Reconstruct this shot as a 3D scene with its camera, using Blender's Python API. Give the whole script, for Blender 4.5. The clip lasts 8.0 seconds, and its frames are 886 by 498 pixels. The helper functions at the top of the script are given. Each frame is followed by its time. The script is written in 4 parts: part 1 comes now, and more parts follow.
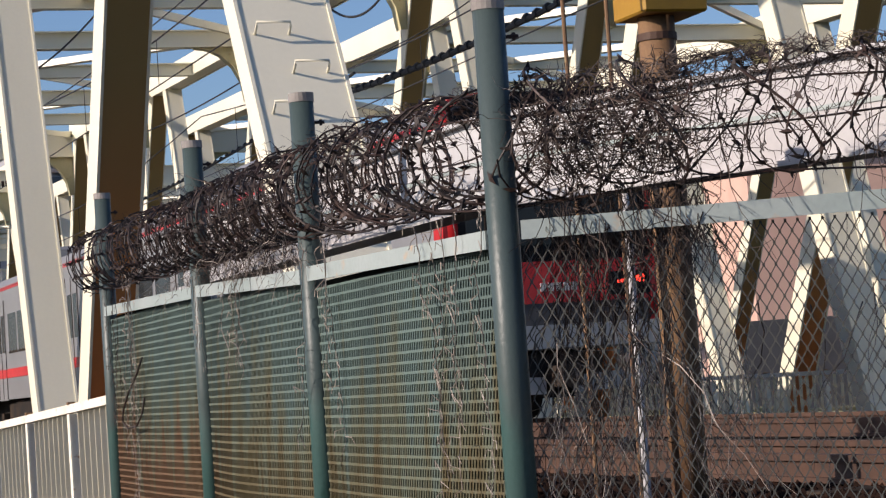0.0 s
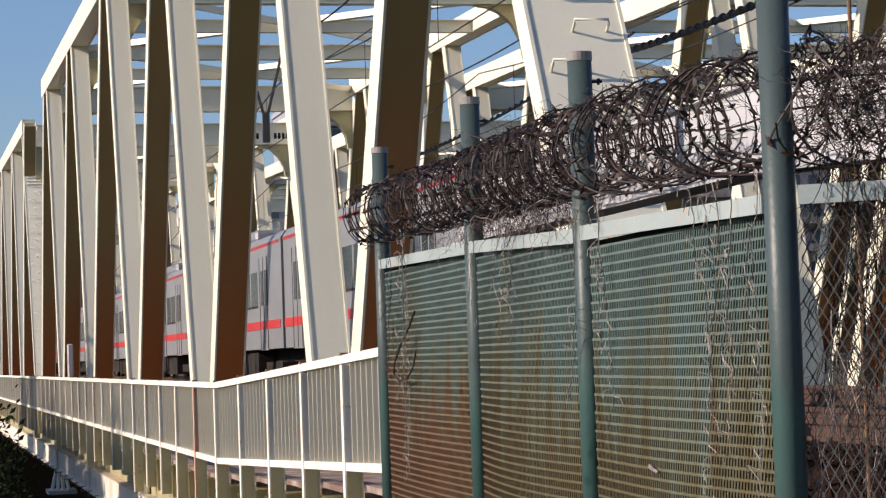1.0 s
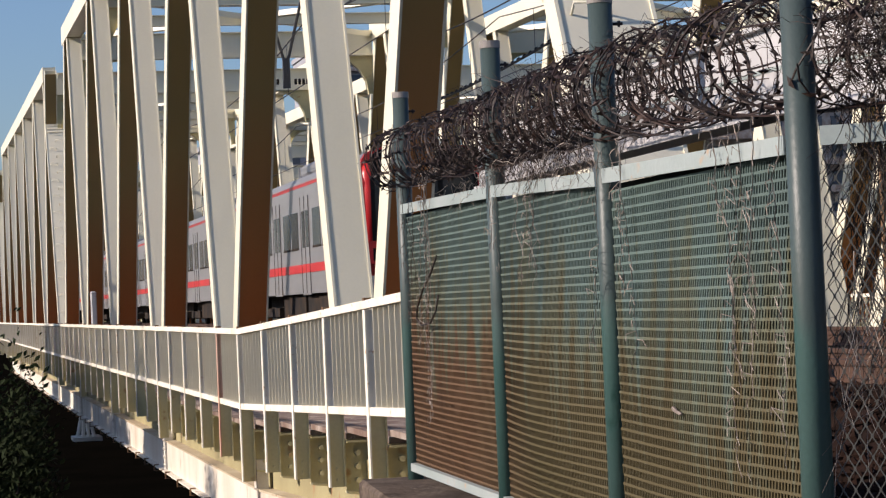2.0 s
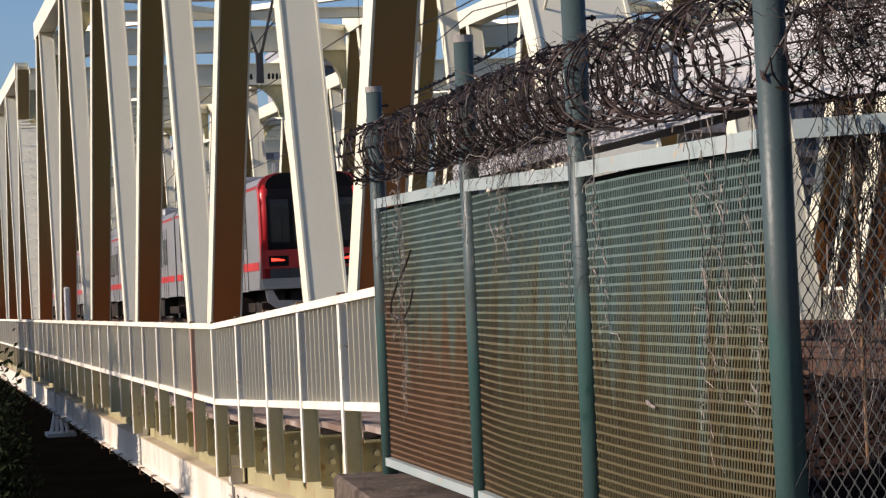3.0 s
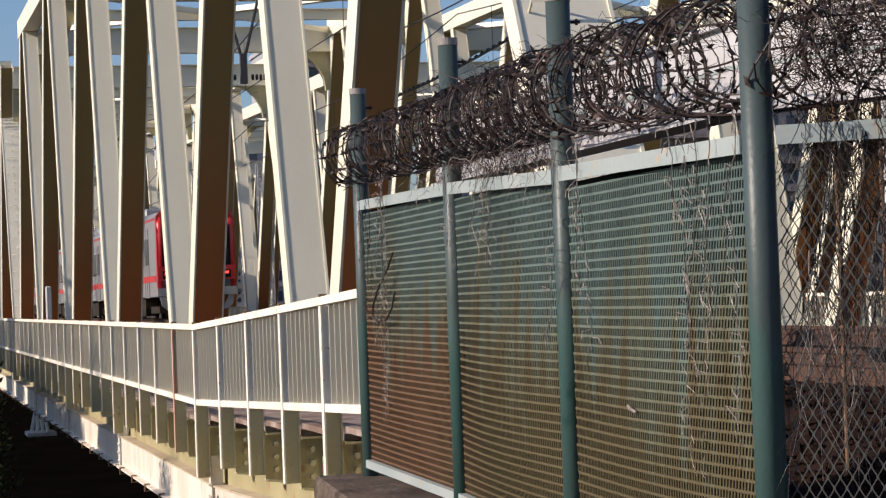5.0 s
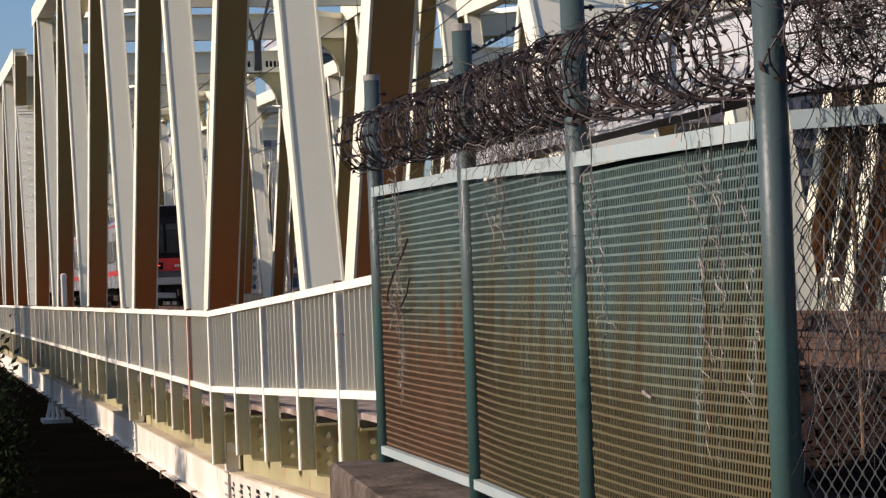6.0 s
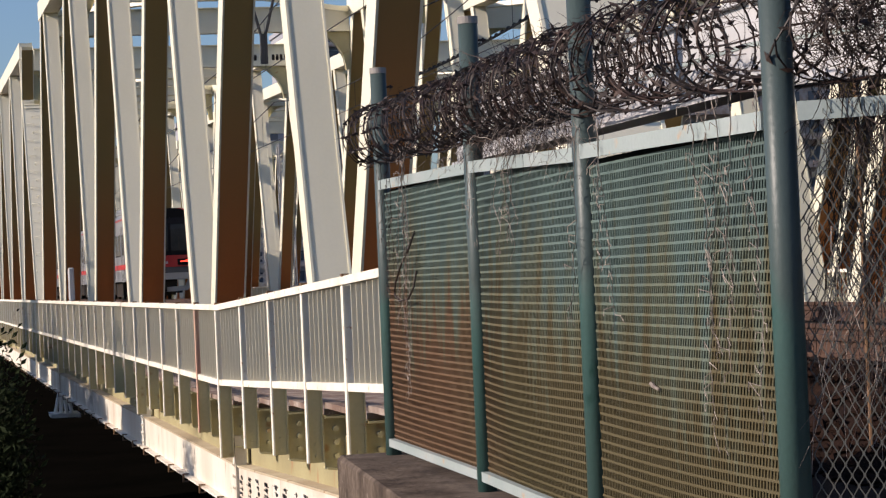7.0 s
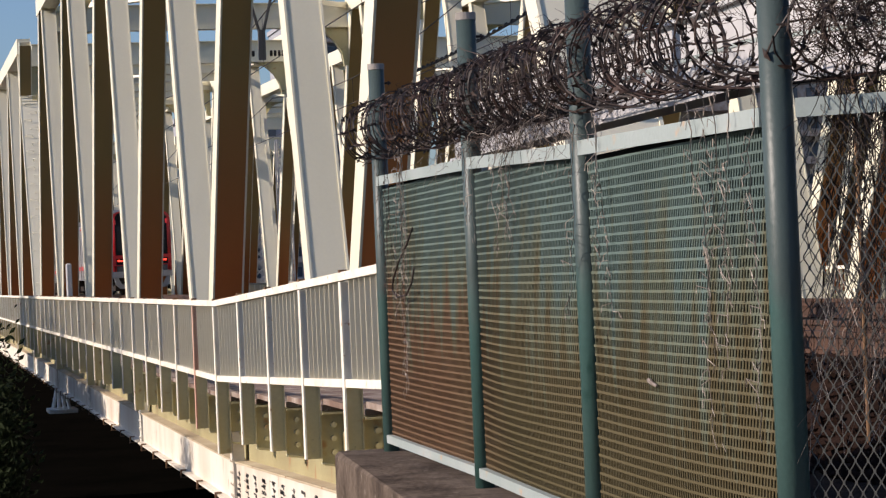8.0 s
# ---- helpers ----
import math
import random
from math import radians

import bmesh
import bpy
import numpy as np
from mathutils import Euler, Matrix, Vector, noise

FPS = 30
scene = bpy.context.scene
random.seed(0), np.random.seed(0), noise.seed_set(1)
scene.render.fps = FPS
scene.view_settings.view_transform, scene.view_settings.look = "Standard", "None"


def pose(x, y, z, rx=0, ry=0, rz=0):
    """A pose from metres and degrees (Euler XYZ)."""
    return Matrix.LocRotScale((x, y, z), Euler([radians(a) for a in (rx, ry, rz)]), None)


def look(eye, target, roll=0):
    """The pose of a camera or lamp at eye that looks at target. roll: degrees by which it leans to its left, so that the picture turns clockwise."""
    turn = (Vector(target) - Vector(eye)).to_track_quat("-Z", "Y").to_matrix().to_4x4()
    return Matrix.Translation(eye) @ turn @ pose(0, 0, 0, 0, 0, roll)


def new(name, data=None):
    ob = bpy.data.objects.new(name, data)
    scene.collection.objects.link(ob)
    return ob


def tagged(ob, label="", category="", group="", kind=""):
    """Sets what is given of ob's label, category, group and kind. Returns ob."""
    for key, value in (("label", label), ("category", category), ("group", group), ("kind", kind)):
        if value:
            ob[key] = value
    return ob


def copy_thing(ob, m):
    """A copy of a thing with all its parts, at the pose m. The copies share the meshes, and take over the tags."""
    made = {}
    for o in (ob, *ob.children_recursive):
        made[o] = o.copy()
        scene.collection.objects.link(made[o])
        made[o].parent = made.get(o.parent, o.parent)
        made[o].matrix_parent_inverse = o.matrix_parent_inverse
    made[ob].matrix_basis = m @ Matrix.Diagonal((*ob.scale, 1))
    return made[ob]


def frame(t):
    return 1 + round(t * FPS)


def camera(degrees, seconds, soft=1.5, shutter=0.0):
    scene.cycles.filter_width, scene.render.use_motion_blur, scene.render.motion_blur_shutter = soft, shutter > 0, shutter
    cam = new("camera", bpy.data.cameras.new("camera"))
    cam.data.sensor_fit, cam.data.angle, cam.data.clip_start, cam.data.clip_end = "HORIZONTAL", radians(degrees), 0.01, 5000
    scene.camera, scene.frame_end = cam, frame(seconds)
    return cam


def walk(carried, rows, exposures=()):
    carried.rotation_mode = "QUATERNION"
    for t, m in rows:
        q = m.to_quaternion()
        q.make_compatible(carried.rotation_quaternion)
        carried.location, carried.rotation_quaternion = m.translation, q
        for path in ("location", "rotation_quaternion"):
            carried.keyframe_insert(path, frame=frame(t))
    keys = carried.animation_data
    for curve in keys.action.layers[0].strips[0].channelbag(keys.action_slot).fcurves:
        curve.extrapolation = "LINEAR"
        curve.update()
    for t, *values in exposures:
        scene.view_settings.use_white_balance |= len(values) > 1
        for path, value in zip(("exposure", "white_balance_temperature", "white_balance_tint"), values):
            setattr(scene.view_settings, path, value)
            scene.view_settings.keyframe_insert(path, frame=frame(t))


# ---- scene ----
# the camera stands on the path beside the fence and pans; bridge axis along +y
EYE = (0.0, 0.0, 1.6)
cam = camera(22.0, 8.0, 1.3, 0.0)
walk(cam, [
    (0.0, pose(*EYE, 93.336, 3.896, -19.881)),
    (0.2, pose(*EYE, 93.225, 3.990, -18.560)),
    (0.5, pose(*EYE, 93.291, 2.970, -16.293)),
    (0.7, pose(*EYE, 93.281, 2.665, -14.624)),
    (1.0, pose(*EYE, 92.651, 1.908, -13.104)),
    (1.2, pose(*EYE, 91.609, 2.320, -12.411)),
    (2.3, pose(*EYE, 91.216, 2.588, -12.726)),
    (2.5, pose(*EYE, 91.153, 2.767, -12.874)),
    (3.0, pose(*EYE, 91.105, 2.589, -13.189)),
    (3.5, pose(*EYE, 91.172, 2.728, -13.343)),
    (4.0, pose(*EYE, 91.215, 2.805, -13.607)),
    (4.2, pose(*EYE, 91.223, 3.133, -13.587)),
    (5.3, pose(*EYE, 91.027, 1.825, -13.657)),
    (5.5, pose(*EYE, 90.919, 1.911, -13.661)),
    (6.0, pose(*EYE, 90.818, 2.255, -13.271)),
    (6.5, pose(*EYE, 90.641, 2.284, -13.148)),
    (7.0, pose(*EYE, 90.641, 2.483, -13.091)),
    (7.5, pose(*EYE, 90.618, 2.287, -13.143)),
    (8.0, pose(*EYE, 90.544, 2.424, -13.146)),
], exposures=[(0.0, 0.33, 7450, 19), (0.5, 0.40, 7450, 19), (1.2, 0.40, 7450, 19), (2.5, 0.30, 7450, 19), (8.0, 0.29, 7450, 19)])

# ---- world and sun ----
SUN_EL, SUN_AZ = 25.0, -94.0   # sun from the side of the path, low
world = bpy.data.worlds.new("sky")
scene.world = world
world.use_nodes = True
wn = world.node_tree.nodes
sky = wn.new("ShaderNodeTexSky")
sky.sky_type, sky.sun_disc = "NISHITA", False
sky.sun_elevation, sky.sun_rotation = radians(SUN_EL), radians(SUN_AZ)
sky.air_density, sky.dust_density, sky.ozone_density = 1.0, 1.2, 7.5
world.node_tree.links.new(sky.outputs[0], wn["Background"].inputs[0])
wn["Background"].inputs[1].default_value = 0.115
sun = new("sun", bpy.data.lights.new("sun", "SUN"))
sun.data.energy, sun.data.angle, sun.data.color = 4.4, radians(0.55), (1.0, 0.965, 0.915)
sx = math.sin(radians(SUN_AZ)) * math.cos(radians(SUN_EL))
sy = math.cos(radians(SUN_AZ)) * math.cos(radians(SUN_EL))
sun.matrix_world = look((sx * 60, sy * 60, math.sin(radians(SUN_EL)) * 60), (0, 0, 0))


# ---- materials ----
def material(name, base, rough=0.6, metal=0.0, second=None, spots=None, scale=3.0, fine=60.0, bump=0.1, amount=0.5, streak=1.0, grain=0.12):
    """Base colour with large stains of a second colour, small spots of a third, fine grain and relief."""
    m = bpy.data.materials.new(name)
    m.use_nodes = True
    nt = m.node_tree
    n, l = nt.nodes, nt.links
    b = n["Principled BSDF"]
    b.inputs["Roughness"].default_value, b.inputs["Metallic"].default_value = rough, metal
    tc = n.new("ShaderNodeTexCoord")
    mp = n.new("ShaderNodeMapping")
    mp.inputs["Scale"].default_value = (1, 1, 1 / streak)
    l.new(tc.outputs["Object"], mp.inputs[0])
    big = n.new("ShaderNodeTexNoise")
    big.inputs["Scale"].default_value, big.inputs["Detail"].default_value = scale, 6
    l.new(mp.outputs[0], big.inputs[0])
    small = n.new("ShaderNodeTexNoise")
    small.inputs["Scale"].default_value, small.inputs["Detail"].default_value = fine, 5
    l.new(tc.outputs["Object"], small.inputs[0])
    col = n.new("ShaderNodeMix")
    col.data_type = "RGBA"
    col.inputs[6].default_value = (*base, 1)
    col.inputs[7].default_value = (*(second or [c * 0.75 for c in base]), 1)
    rp = n.new("ShaderNodeValToRGB")
    rp.color_ramp.elements[0].position, rp.color_ramp.elements[1].position = 0.5 - 0.2 * amount, 0.85 - 0.3 * amount
    l.new(big.outputs[0], rp.inputs[0])
    l.new(rp.outputs[0], col.inputs[0])
    out = col.outputs[2]
    if spots:
        sp = n.new("ShaderNodeMix")
        sp.data_type = "RGBA"
        sp.inputs[7].default_value = (*spots, 1)
        r2 = n.new("ShaderNodeValToRGB")
        r2.color_ramp.elements[0].position, r2.color_ramp.elements[1].position = 0.64, 0.72
        mid = n.new("ShaderNodeTexNoise")
        mid.inputs["Scale"].default_value, mid.inputs["Detail"].default_value = scale * 5, 6
        l.new(mp.outputs[0], mid.inputs[0])
        l.new(mid.outputs[0], r2.inputs[0])
        l.new(r2.outputs[0], sp.inputs[0])
        l.new(out, sp.inputs[6])
        out = sp.outputs[2]
    hsv = n.new("ShaderNodeHueSaturation")
    mr = n.new("ShaderNodeMapRange")
    mr.inputs[3].default_value, mr.inputs[4].default_value = 1 - grain, 1 + grain
    l.new(small.outputs[0], mr.inputs[0])
    l.new(mr.outputs[0], hsv.inputs["Value"])
    l.new(out, hsv.inputs["Color"])
    l.new(hsv.outputs[0], b.inputs["Base Color"])
    if bump:
        bp = n.new("ShaderNodeBump")
        bp.inputs["Strength"].default_value, bp.inputs["Distance"].default_value = bump, 0.01
        l.new(small.outputs[0], bp.inputs["Height"])
        l.new(bp.outputs[0], b.inputs["Normal"])
    return m


CREAM = material("cream_paint", (0.74, 0.70, 0.555), 0.45, second=(0.69, 0.65, 0.50), scale=0.5, fine=25, bump=0.03, grain=0.04, streak=3)


def shade_paint():
    """Cream paint with shade and bounce light coloured in: reddest near track, olive above."""
    m = material("shade_brown_cream", (0.50, 0.145, 0.034), 0.7, second=(0.40, 0.105, 0.022), scale=0.4, fine=20, bump=0.05, streak=4, grain=0.08)
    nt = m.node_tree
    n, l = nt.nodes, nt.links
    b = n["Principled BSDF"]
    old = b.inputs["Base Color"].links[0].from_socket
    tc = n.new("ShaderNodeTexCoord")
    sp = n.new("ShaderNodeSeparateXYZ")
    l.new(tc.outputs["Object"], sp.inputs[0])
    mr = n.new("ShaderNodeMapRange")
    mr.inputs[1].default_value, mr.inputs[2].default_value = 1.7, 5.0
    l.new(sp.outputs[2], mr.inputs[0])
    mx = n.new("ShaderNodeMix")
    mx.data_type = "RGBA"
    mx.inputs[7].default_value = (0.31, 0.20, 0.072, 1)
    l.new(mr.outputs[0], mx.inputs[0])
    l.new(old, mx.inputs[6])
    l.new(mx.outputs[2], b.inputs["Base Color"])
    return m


CREAM_SHADE = shade_paint()
RAILWHITE = material("rail_paint", (0.78, 0.74, 0.64), 0.5, second=(0.70, 0.62, 0.48), spots=(0.42, 0.24, 0.13), scale=2.6, fine=40, bump=0.05, amount=0.3, grain=0.05)
RAILWHITE.node_tree.nodes["Principled BSDF"].inputs["Roughness"].default_value = 0.55
FASCIA = material("stained_white_paint", (0.70, 0.66, 0.57), 0.55, second=(0.56, 0.47, 0.37), spots=(0.36, 0.20, 0.11), scale=1.4, fine=40, bump=0.06, amount=0.5, streak=4)
LEDGE = material("rust_stained_ledge", (0.42, 0.33, 0.22), 0.8, second=(0.55, 0.47, 0.33), spots=(0.25, 0.13, 0.06), scale=1.2, fine=40, bump=0.1)
YELLOWGREY = material("aged_cream_paint", (0.58, 0.52, 0.30), 0.55, second=(0.48, 0.42, 0.24), spots=(0.40, 0.24, 0.11), scale=0.8, fine=30, bump=0.05, amount=0.6)
# web paint taken down to olive for the shade it lies in
SHADEWEB = material("shaded_web_paint", (0.34, 0.30, 0.16), 0.7, second=(0.27, 0.23, 0.12), spots=(0.30, 0.17, 0.08), scale=0.9, fine=30, bump=0.05, amount=0.7, streak=2)
DECKPLATE = material("dirty_deck_plate", (0.34, 0.28, 0.24), 0.85, second=(0.16, 0.10, 0.075), spots=(0.60, 0.54, 0.46), scale=3.0, fine=24, bump=0.5, amount=0.9, grain=0.4)
BALUSTER = material("grey_rail_paint", (0.66, 0.60, 0.45), 0.5, second=(0.58, 0.52, 0.37), scale=1.5, fine=30, bump=0.03, grain=0.05)
GREEN = material("green_post_paint", (0.026, 0.075, 0.068), 0.42, second=(0.06, 0.10, 0.095), spots=(0.010, 0.045, 0.038), scale=2.2, fine=70, bump=0.12, amount=0.7, streak=2.0)


def rust_sheet():
    """Green mesh paint; rust spreads upward from the foot with a ragged, streaky edge."""
    m = material("green_mesh_paint", (0.070, 0.112, 0.100), 0.7, second=(0.050, 0.080, 0.072), scale=2.5, fine=60, bump=0.0, amount=0.6, streak=3)
    nt = m.node_tree
    n, l = nt.nodes, nt.links
    b = n["Principled BSDF"]
    old = b.inputs["Base Color"].links[0].from_socket
    tc = n.new("ShaderNodeTexCoord")
    sp = n.new("ShaderNodeSeparateXYZ")
    l.new(tc.outputs["Object"], sp.inputs[0])
    mp = n.new("ShaderNodeMapping")
    mp.inputs["Scale"].default_value = (3.0, 3.0, 0.5)
    l.new(tc.outputs["Object"], mp.inputs[0])
    ns = n.new("ShaderNodeTexNoise")
    ns.inputs["Scale"].default_value, ns.inputs["Detail"].default_value = 3.0, 8
    l.new(mp.outputs[0], ns.inputs[0])
    # height of the rust edge: higher at the far end of the fence
    hy = n.new("ShaderNodeMapRange")
    hy.inputs[1].default_value, hy.inputs[2].default_value, hy.inputs[3].default_value, hy.inputs[4].default_value = 5.0, 10.5, 1.22, 1.36
    l.new(sp.outputs[1], hy.inputs[0])
    d = n.new("ShaderNodeMath")
    d.operation = "SUBTRACT"
    l.new(hy.outputs[0], d.inputs[0])
    l.new(sp.outputs[2], d.inputs[1])
    ad = n.new("ShaderNodeMath")
    ad.operation = "MULTIPLY_ADD"
    l.new(ns.outputs[0], ad.inputs[0])
    ad.inputs[1].default_value = 1.5
    l.new(d.outputs[0], ad.inputs[2])
    mp2 = n.new("ShaderNodeMapping")
    mp2.inputs["Scale"].default_value = (14.0, 14.0, 2.2)
    l.new(tc.outputs["Object"], mp2.inputs[0])
    ns2 = n.new("ShaderNodeTexNoise")
    ns2.inputs["Scale"].default_value, ns2.inputs["Detail"].default_value = 2.0, 6
    l.new(mp2.outputs[0], ns2.inputs[0])
    ad2 = n.new("ShaderNodeMath")
    ad2.operation = "MULTIPLY_ADD"
    ad2.inputs[1].default_value = 0.5
    l.new(ns2.outputs[0], ad2.inputs[0])
    l.new(ad.outputs[0], ad2.inputs[2])
    ad = ad2
    rp = n.new("ShaderNodeValToRGB")
    e = rp.color_ramp.elements
    e[0].position, e[1].position = 0.50, 1.12
    l.new(ad.outputs[0], rp.inputs[0])
    mp3 = n.new("ShaderNodeMapping")
    mp3.inputs["Scale"].default_value = (20.0, 20.0, 2.4)
    l.new(tc.outputs["Object"], mp3.inputs[0])
    ns3 = n.new("ShaderNodeTexNoise")
    ns3.inputs["Scale"].default_value, ns3.inputs["Detail"].default_value = 1.3, 4
    l.new(mp3.outputs[0], ns3.inputs[0])
    drip = n.new("ShaderNodeMapRange")
    drip.inputs[1].default_value, drip.inputs[2].default_value, drip.inputs[4].default_value = 0.62, 0.72, 0.6
    l.new(ns3.outputs[0], drip.inputs[0])
    both = n.new("ShaderNodeMath")
    both.operation = "MAXIMUM"
    l.new(rp.outputs[0], both.inputs[0])
    l.new(drip.outputs[0], both.inputs[1])
    olive = n.new("ShaderNodeMix")
    olive.data_type = "RGBA"
    olive.inputs[6].default_value, olive.inputs[7].default_value = (0.066, 0.050, 0.017, 1), (0.098, 0.048, 0.019, 1)
    hy2 = n.new("ShaderNodeMapRange")
    hy2.inputs[1].default_value, hy2.inputs[2].default_value = 7.8, 9.2
    l.new(sp.outputs[1], hy2.inputs[0])
    l.new(hy2.outputs[0], olive.inputs[0])
    mx = n.new("ShaderNodeMix")
    mx.data_type = "RGBA"
    l.new(both.outputs[0], mx.inputs[0])
    l.new(old, mx.inputs[6])
    # the thin edge of the rust is a yellowish olive, its body brown
    edge = n.new("ShaderNodeMix")
    edge.data_type = "RGBA"
    edge.inputs[6].default_value = (0.092, 0.080, 0.028, 1)
    body = n.new("ShaderNodeMapRange")
    body.inputs[1].default_value, body.inputs[2].default_value = 0.45, 1.0
    l.new(both.outputs[0], body.inputs[0])
    l.new(body.outputs[0], edge.inputs[0])
    l.new(olive.outputs[2], edge.inputs[7])
    l.new(edge.outputs[2], mx.inputs[7])
    l.new(mx.outputs[2], b.inputs["Base Color"])
    return m


SHEET = rust_sheet()


def fade_post(m):
    """The upper part of the post is faded to grey, with a ragged edge."""
    nt = m.node_tree
    n, l = nt.nodes, nt.links
    b = n["Principled BSDF"]
    b.inputs["Specular IOR Level"].default_value = 0.3
    old = b.inputs["Base Color"].links[0].from_socket
    tc = n.new("ShaderNodeTexCoord")
    sp = n.new("ShaderNodeSeparateXYZ")
    l.new(tc.outputs["Object"], sp.inputs[0])
    ns = n.new("ShaderNodeTexNoise")
    ns.inputs["Scale"].default_value, ns.inputs["Detail"].default_value = 2.0, 6
    l.new(tc.outputs["Object"], ns.inputs[0])
    ad = n.new("ShaderNodeMath")
    ad.operation = "MULTIPLY_ADD"
    ad.inputs[1].default_value = 0.9
    l.new(ns.outputs[0], ad.inputs[0])
    l.new(sp.outputs[2], ad.inputs[2])
    mr = n.new("ShaderNodeMapRange")
    mr.inputs[1].default_value, mr.inputs[2].default_value, mr.inputs[4].default_value = 1.92, 2.02, 0.75
    l.new(ad.outputs[0], mr.inputs[0])
    mx = n.new("ShaderNodeMix")
    mx.data_type = "RGBA"
    mx.inputs[7].default_value = (0.050, 0.066, 0.066, 1)
    l.new(mr.outputs[0], mx.inputs[0])
    l.new(old, mx.inputs[6])
    l.new(mx.outputs[2], b.inputs["Base Color"])


fade_post(GREEN)
# stands in for the darkness inside the mesh gaps
GAP_SHADE = material("gap_shade_black", (0.016, 0.019, 0.018), 0.9, second=(0.030, 0.022, 0.015), scale=3, fine=50, bump=0.1)
CAPGREY = material("cap_grey", (0.20, 0.18, 0.165), 0.7, second=(0.28, 0.26, 0.24), scale=12, fine=80, bump=0.2)
CAPRAIL = material("pale_green_paint", (0.27, 0.325, 0.315), 0.5, second=(0.33, 0.37, 0.36), spots=(0.42, 0.30, 0.20), scale=2.0, fine=60, bump=0.1, amount=0.5, streak=1)
MESHGREY = material("weathered_zinc", (0.066, 0.069, 0.063), 0.6, 0.2, second=(0.045, 0.041, 0.035), scale=3, fine=80, bump=0.05)
MESHBACK = material("dark_zinc", (0.10, 0.095, 0.085), 0.6, 0.3, second=(0.13, 0.08, 0.05), scale=4, fine=80, bump=0.05)
WIRE = material("rusted_wire", (0.018, 0.013, 0.012), 0.6, 0.2, second=(0.045, 0.020, 0.014), scale=8, fine=200, bump=0.1)
VINE = material("dry_vine", (0.040, 0.027, 0.022), 0.85, second=(0.085, 0.060, 0.050), scale=15, fine=200, bump=0.2)
VINEPALE = material("pale_dry_vine", (0.36, 0.31, 0.27), 0.85, second=(0.13, 0.10, 0.085), scale=15, fine=200, bump=0.2)
WHITEBEAM = material("white_beam_paint", (0.44, 0.44, 0.445), 0.55, second=(0.38, 0.365, 0.37), scale=1.2, fine=40, bump=0.06, amount=0.4)
CONCRETE = material("stained_concrete", (0.14, 0.108, 0.085), 0.9, second=(0.06, 0.045, 0.036), spots=(0.20, 0.165, 0.135), scale=4, fine=28, bump=1.0, amount=0.7, grain=0.5)
PALECONC = material("pale_concrete", (0.45, 0.41, 0.37), 0.9, second=(0.30, 0.22, 0.18), scale=2, fine=45, bump=0.5, amount=0.6, grain=0.2)
BALLAST = material("brown_ballast", (0.020, 0.010, 0.007), 0.95, second=(0.010, 0.006, 0.0045), scale=6, fine=22, bump=1.0, grain=0.5)
# near-black: the deep shade on the bank is put into this colour
MUD = material("bank_soil_shade_black", (0.004, 0.0036, 0.003), 0.95, second=(0.0025, 0.0025, 0.002), scale=0.5, fine=6, bump=0.4, grain=0.4)
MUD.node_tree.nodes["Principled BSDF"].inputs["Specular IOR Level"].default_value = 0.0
GROUND = material("path_asphalt", (0.06, 0.058, 0.055), 0.95, second=(0.045, 0.043, 0.04), scale=2, fine=90, bump=0.4, grain=0.3)
STEELRAIL = material("rail_steel", (0.075, 0.036, 0.022), 0.7, 0.1, second=(0.04, 0.020, 0.013), scale=4, fine=60)
RUSTPIPE = material("rusted_pipe", (0.20, 0.11, 0.05), 0.75, second=(0.12, 0.06, 0.03), spots=(0.36, 0.25, 0.12), scale=3, fine=50, bump=0.25, amount=0.7, streak=2, grain=0.25)
YELLOW = material("yellow_box_paint", (0.36, 0.19, 0.012), 0.5, second=(0.28, 0.14, 0.012), scale=3, fine=40, bump=0.05)
STEELGREY = material("train_steel", (0.36, 0.36, 0.37), 0.35, 0.55, second=(0.32, 0.32, 0.33), scale=0.6, fine=20, bump=0.0, grain=0.03, streak=0.3)
TRAINRED = material("train_red", (0.44, 0.016, 0.02), 0.35, second=(0.55, 0.03, 0.03), scale=1, fine=20, bump=0.0, grain=0.03)
TRAINBLACK = material("train_black", (0.008, 0.008, 0.010), 0.3, second=(0.010, 0.010, 0.012), scale=1, fine=20, bump=0.0, grain=0.03)
UNDER = material("underframe_black", (0.025, 0.023, 0.022), 0.8, second=(0.05, 0.035, 0.025), scale=2, fine=30)
DARKGLASS = material("train_glass", (0.02, 0.023, 0.027), 0.08, second=(0.03, 0.033, 0.037), scale=1, fine=10, bump=0.0)
CABLE = material("black_cable", (0.02, 0.02, 0.022), 0.6, scale=3, fine=60)
PINK = material("pink_plaster", (0.62, 0.40, 0.32), 0.8, second=(0.56, 0.35, 0.28), scale=0.5, fine=8, bump=0.05, grain=0.05)
TOWER = material("tower_facade", (0.32, 0.33, 0.36), 0.8, second=(0.27, 0.28, 0.31), scale=0.1, fine=2, bump=0.0, grain=0.05)
WINDOWDARK = material("window_dark", (0.06, 0.07, 0.09), 0.2, second=(0.10, 0.11, 0.13), scale=0.3, fine=2, bump=0.0)
DARKWALL = material("dark_panel", (0.06, 0.062, 0.068), 0.7, second=(0.045, 0.045, 0.05), scale=1, fine=20, bump=0.05)
# leaf green taken far down, with the shade on the bank in it
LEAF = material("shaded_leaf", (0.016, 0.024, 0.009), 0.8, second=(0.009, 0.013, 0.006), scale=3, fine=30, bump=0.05)


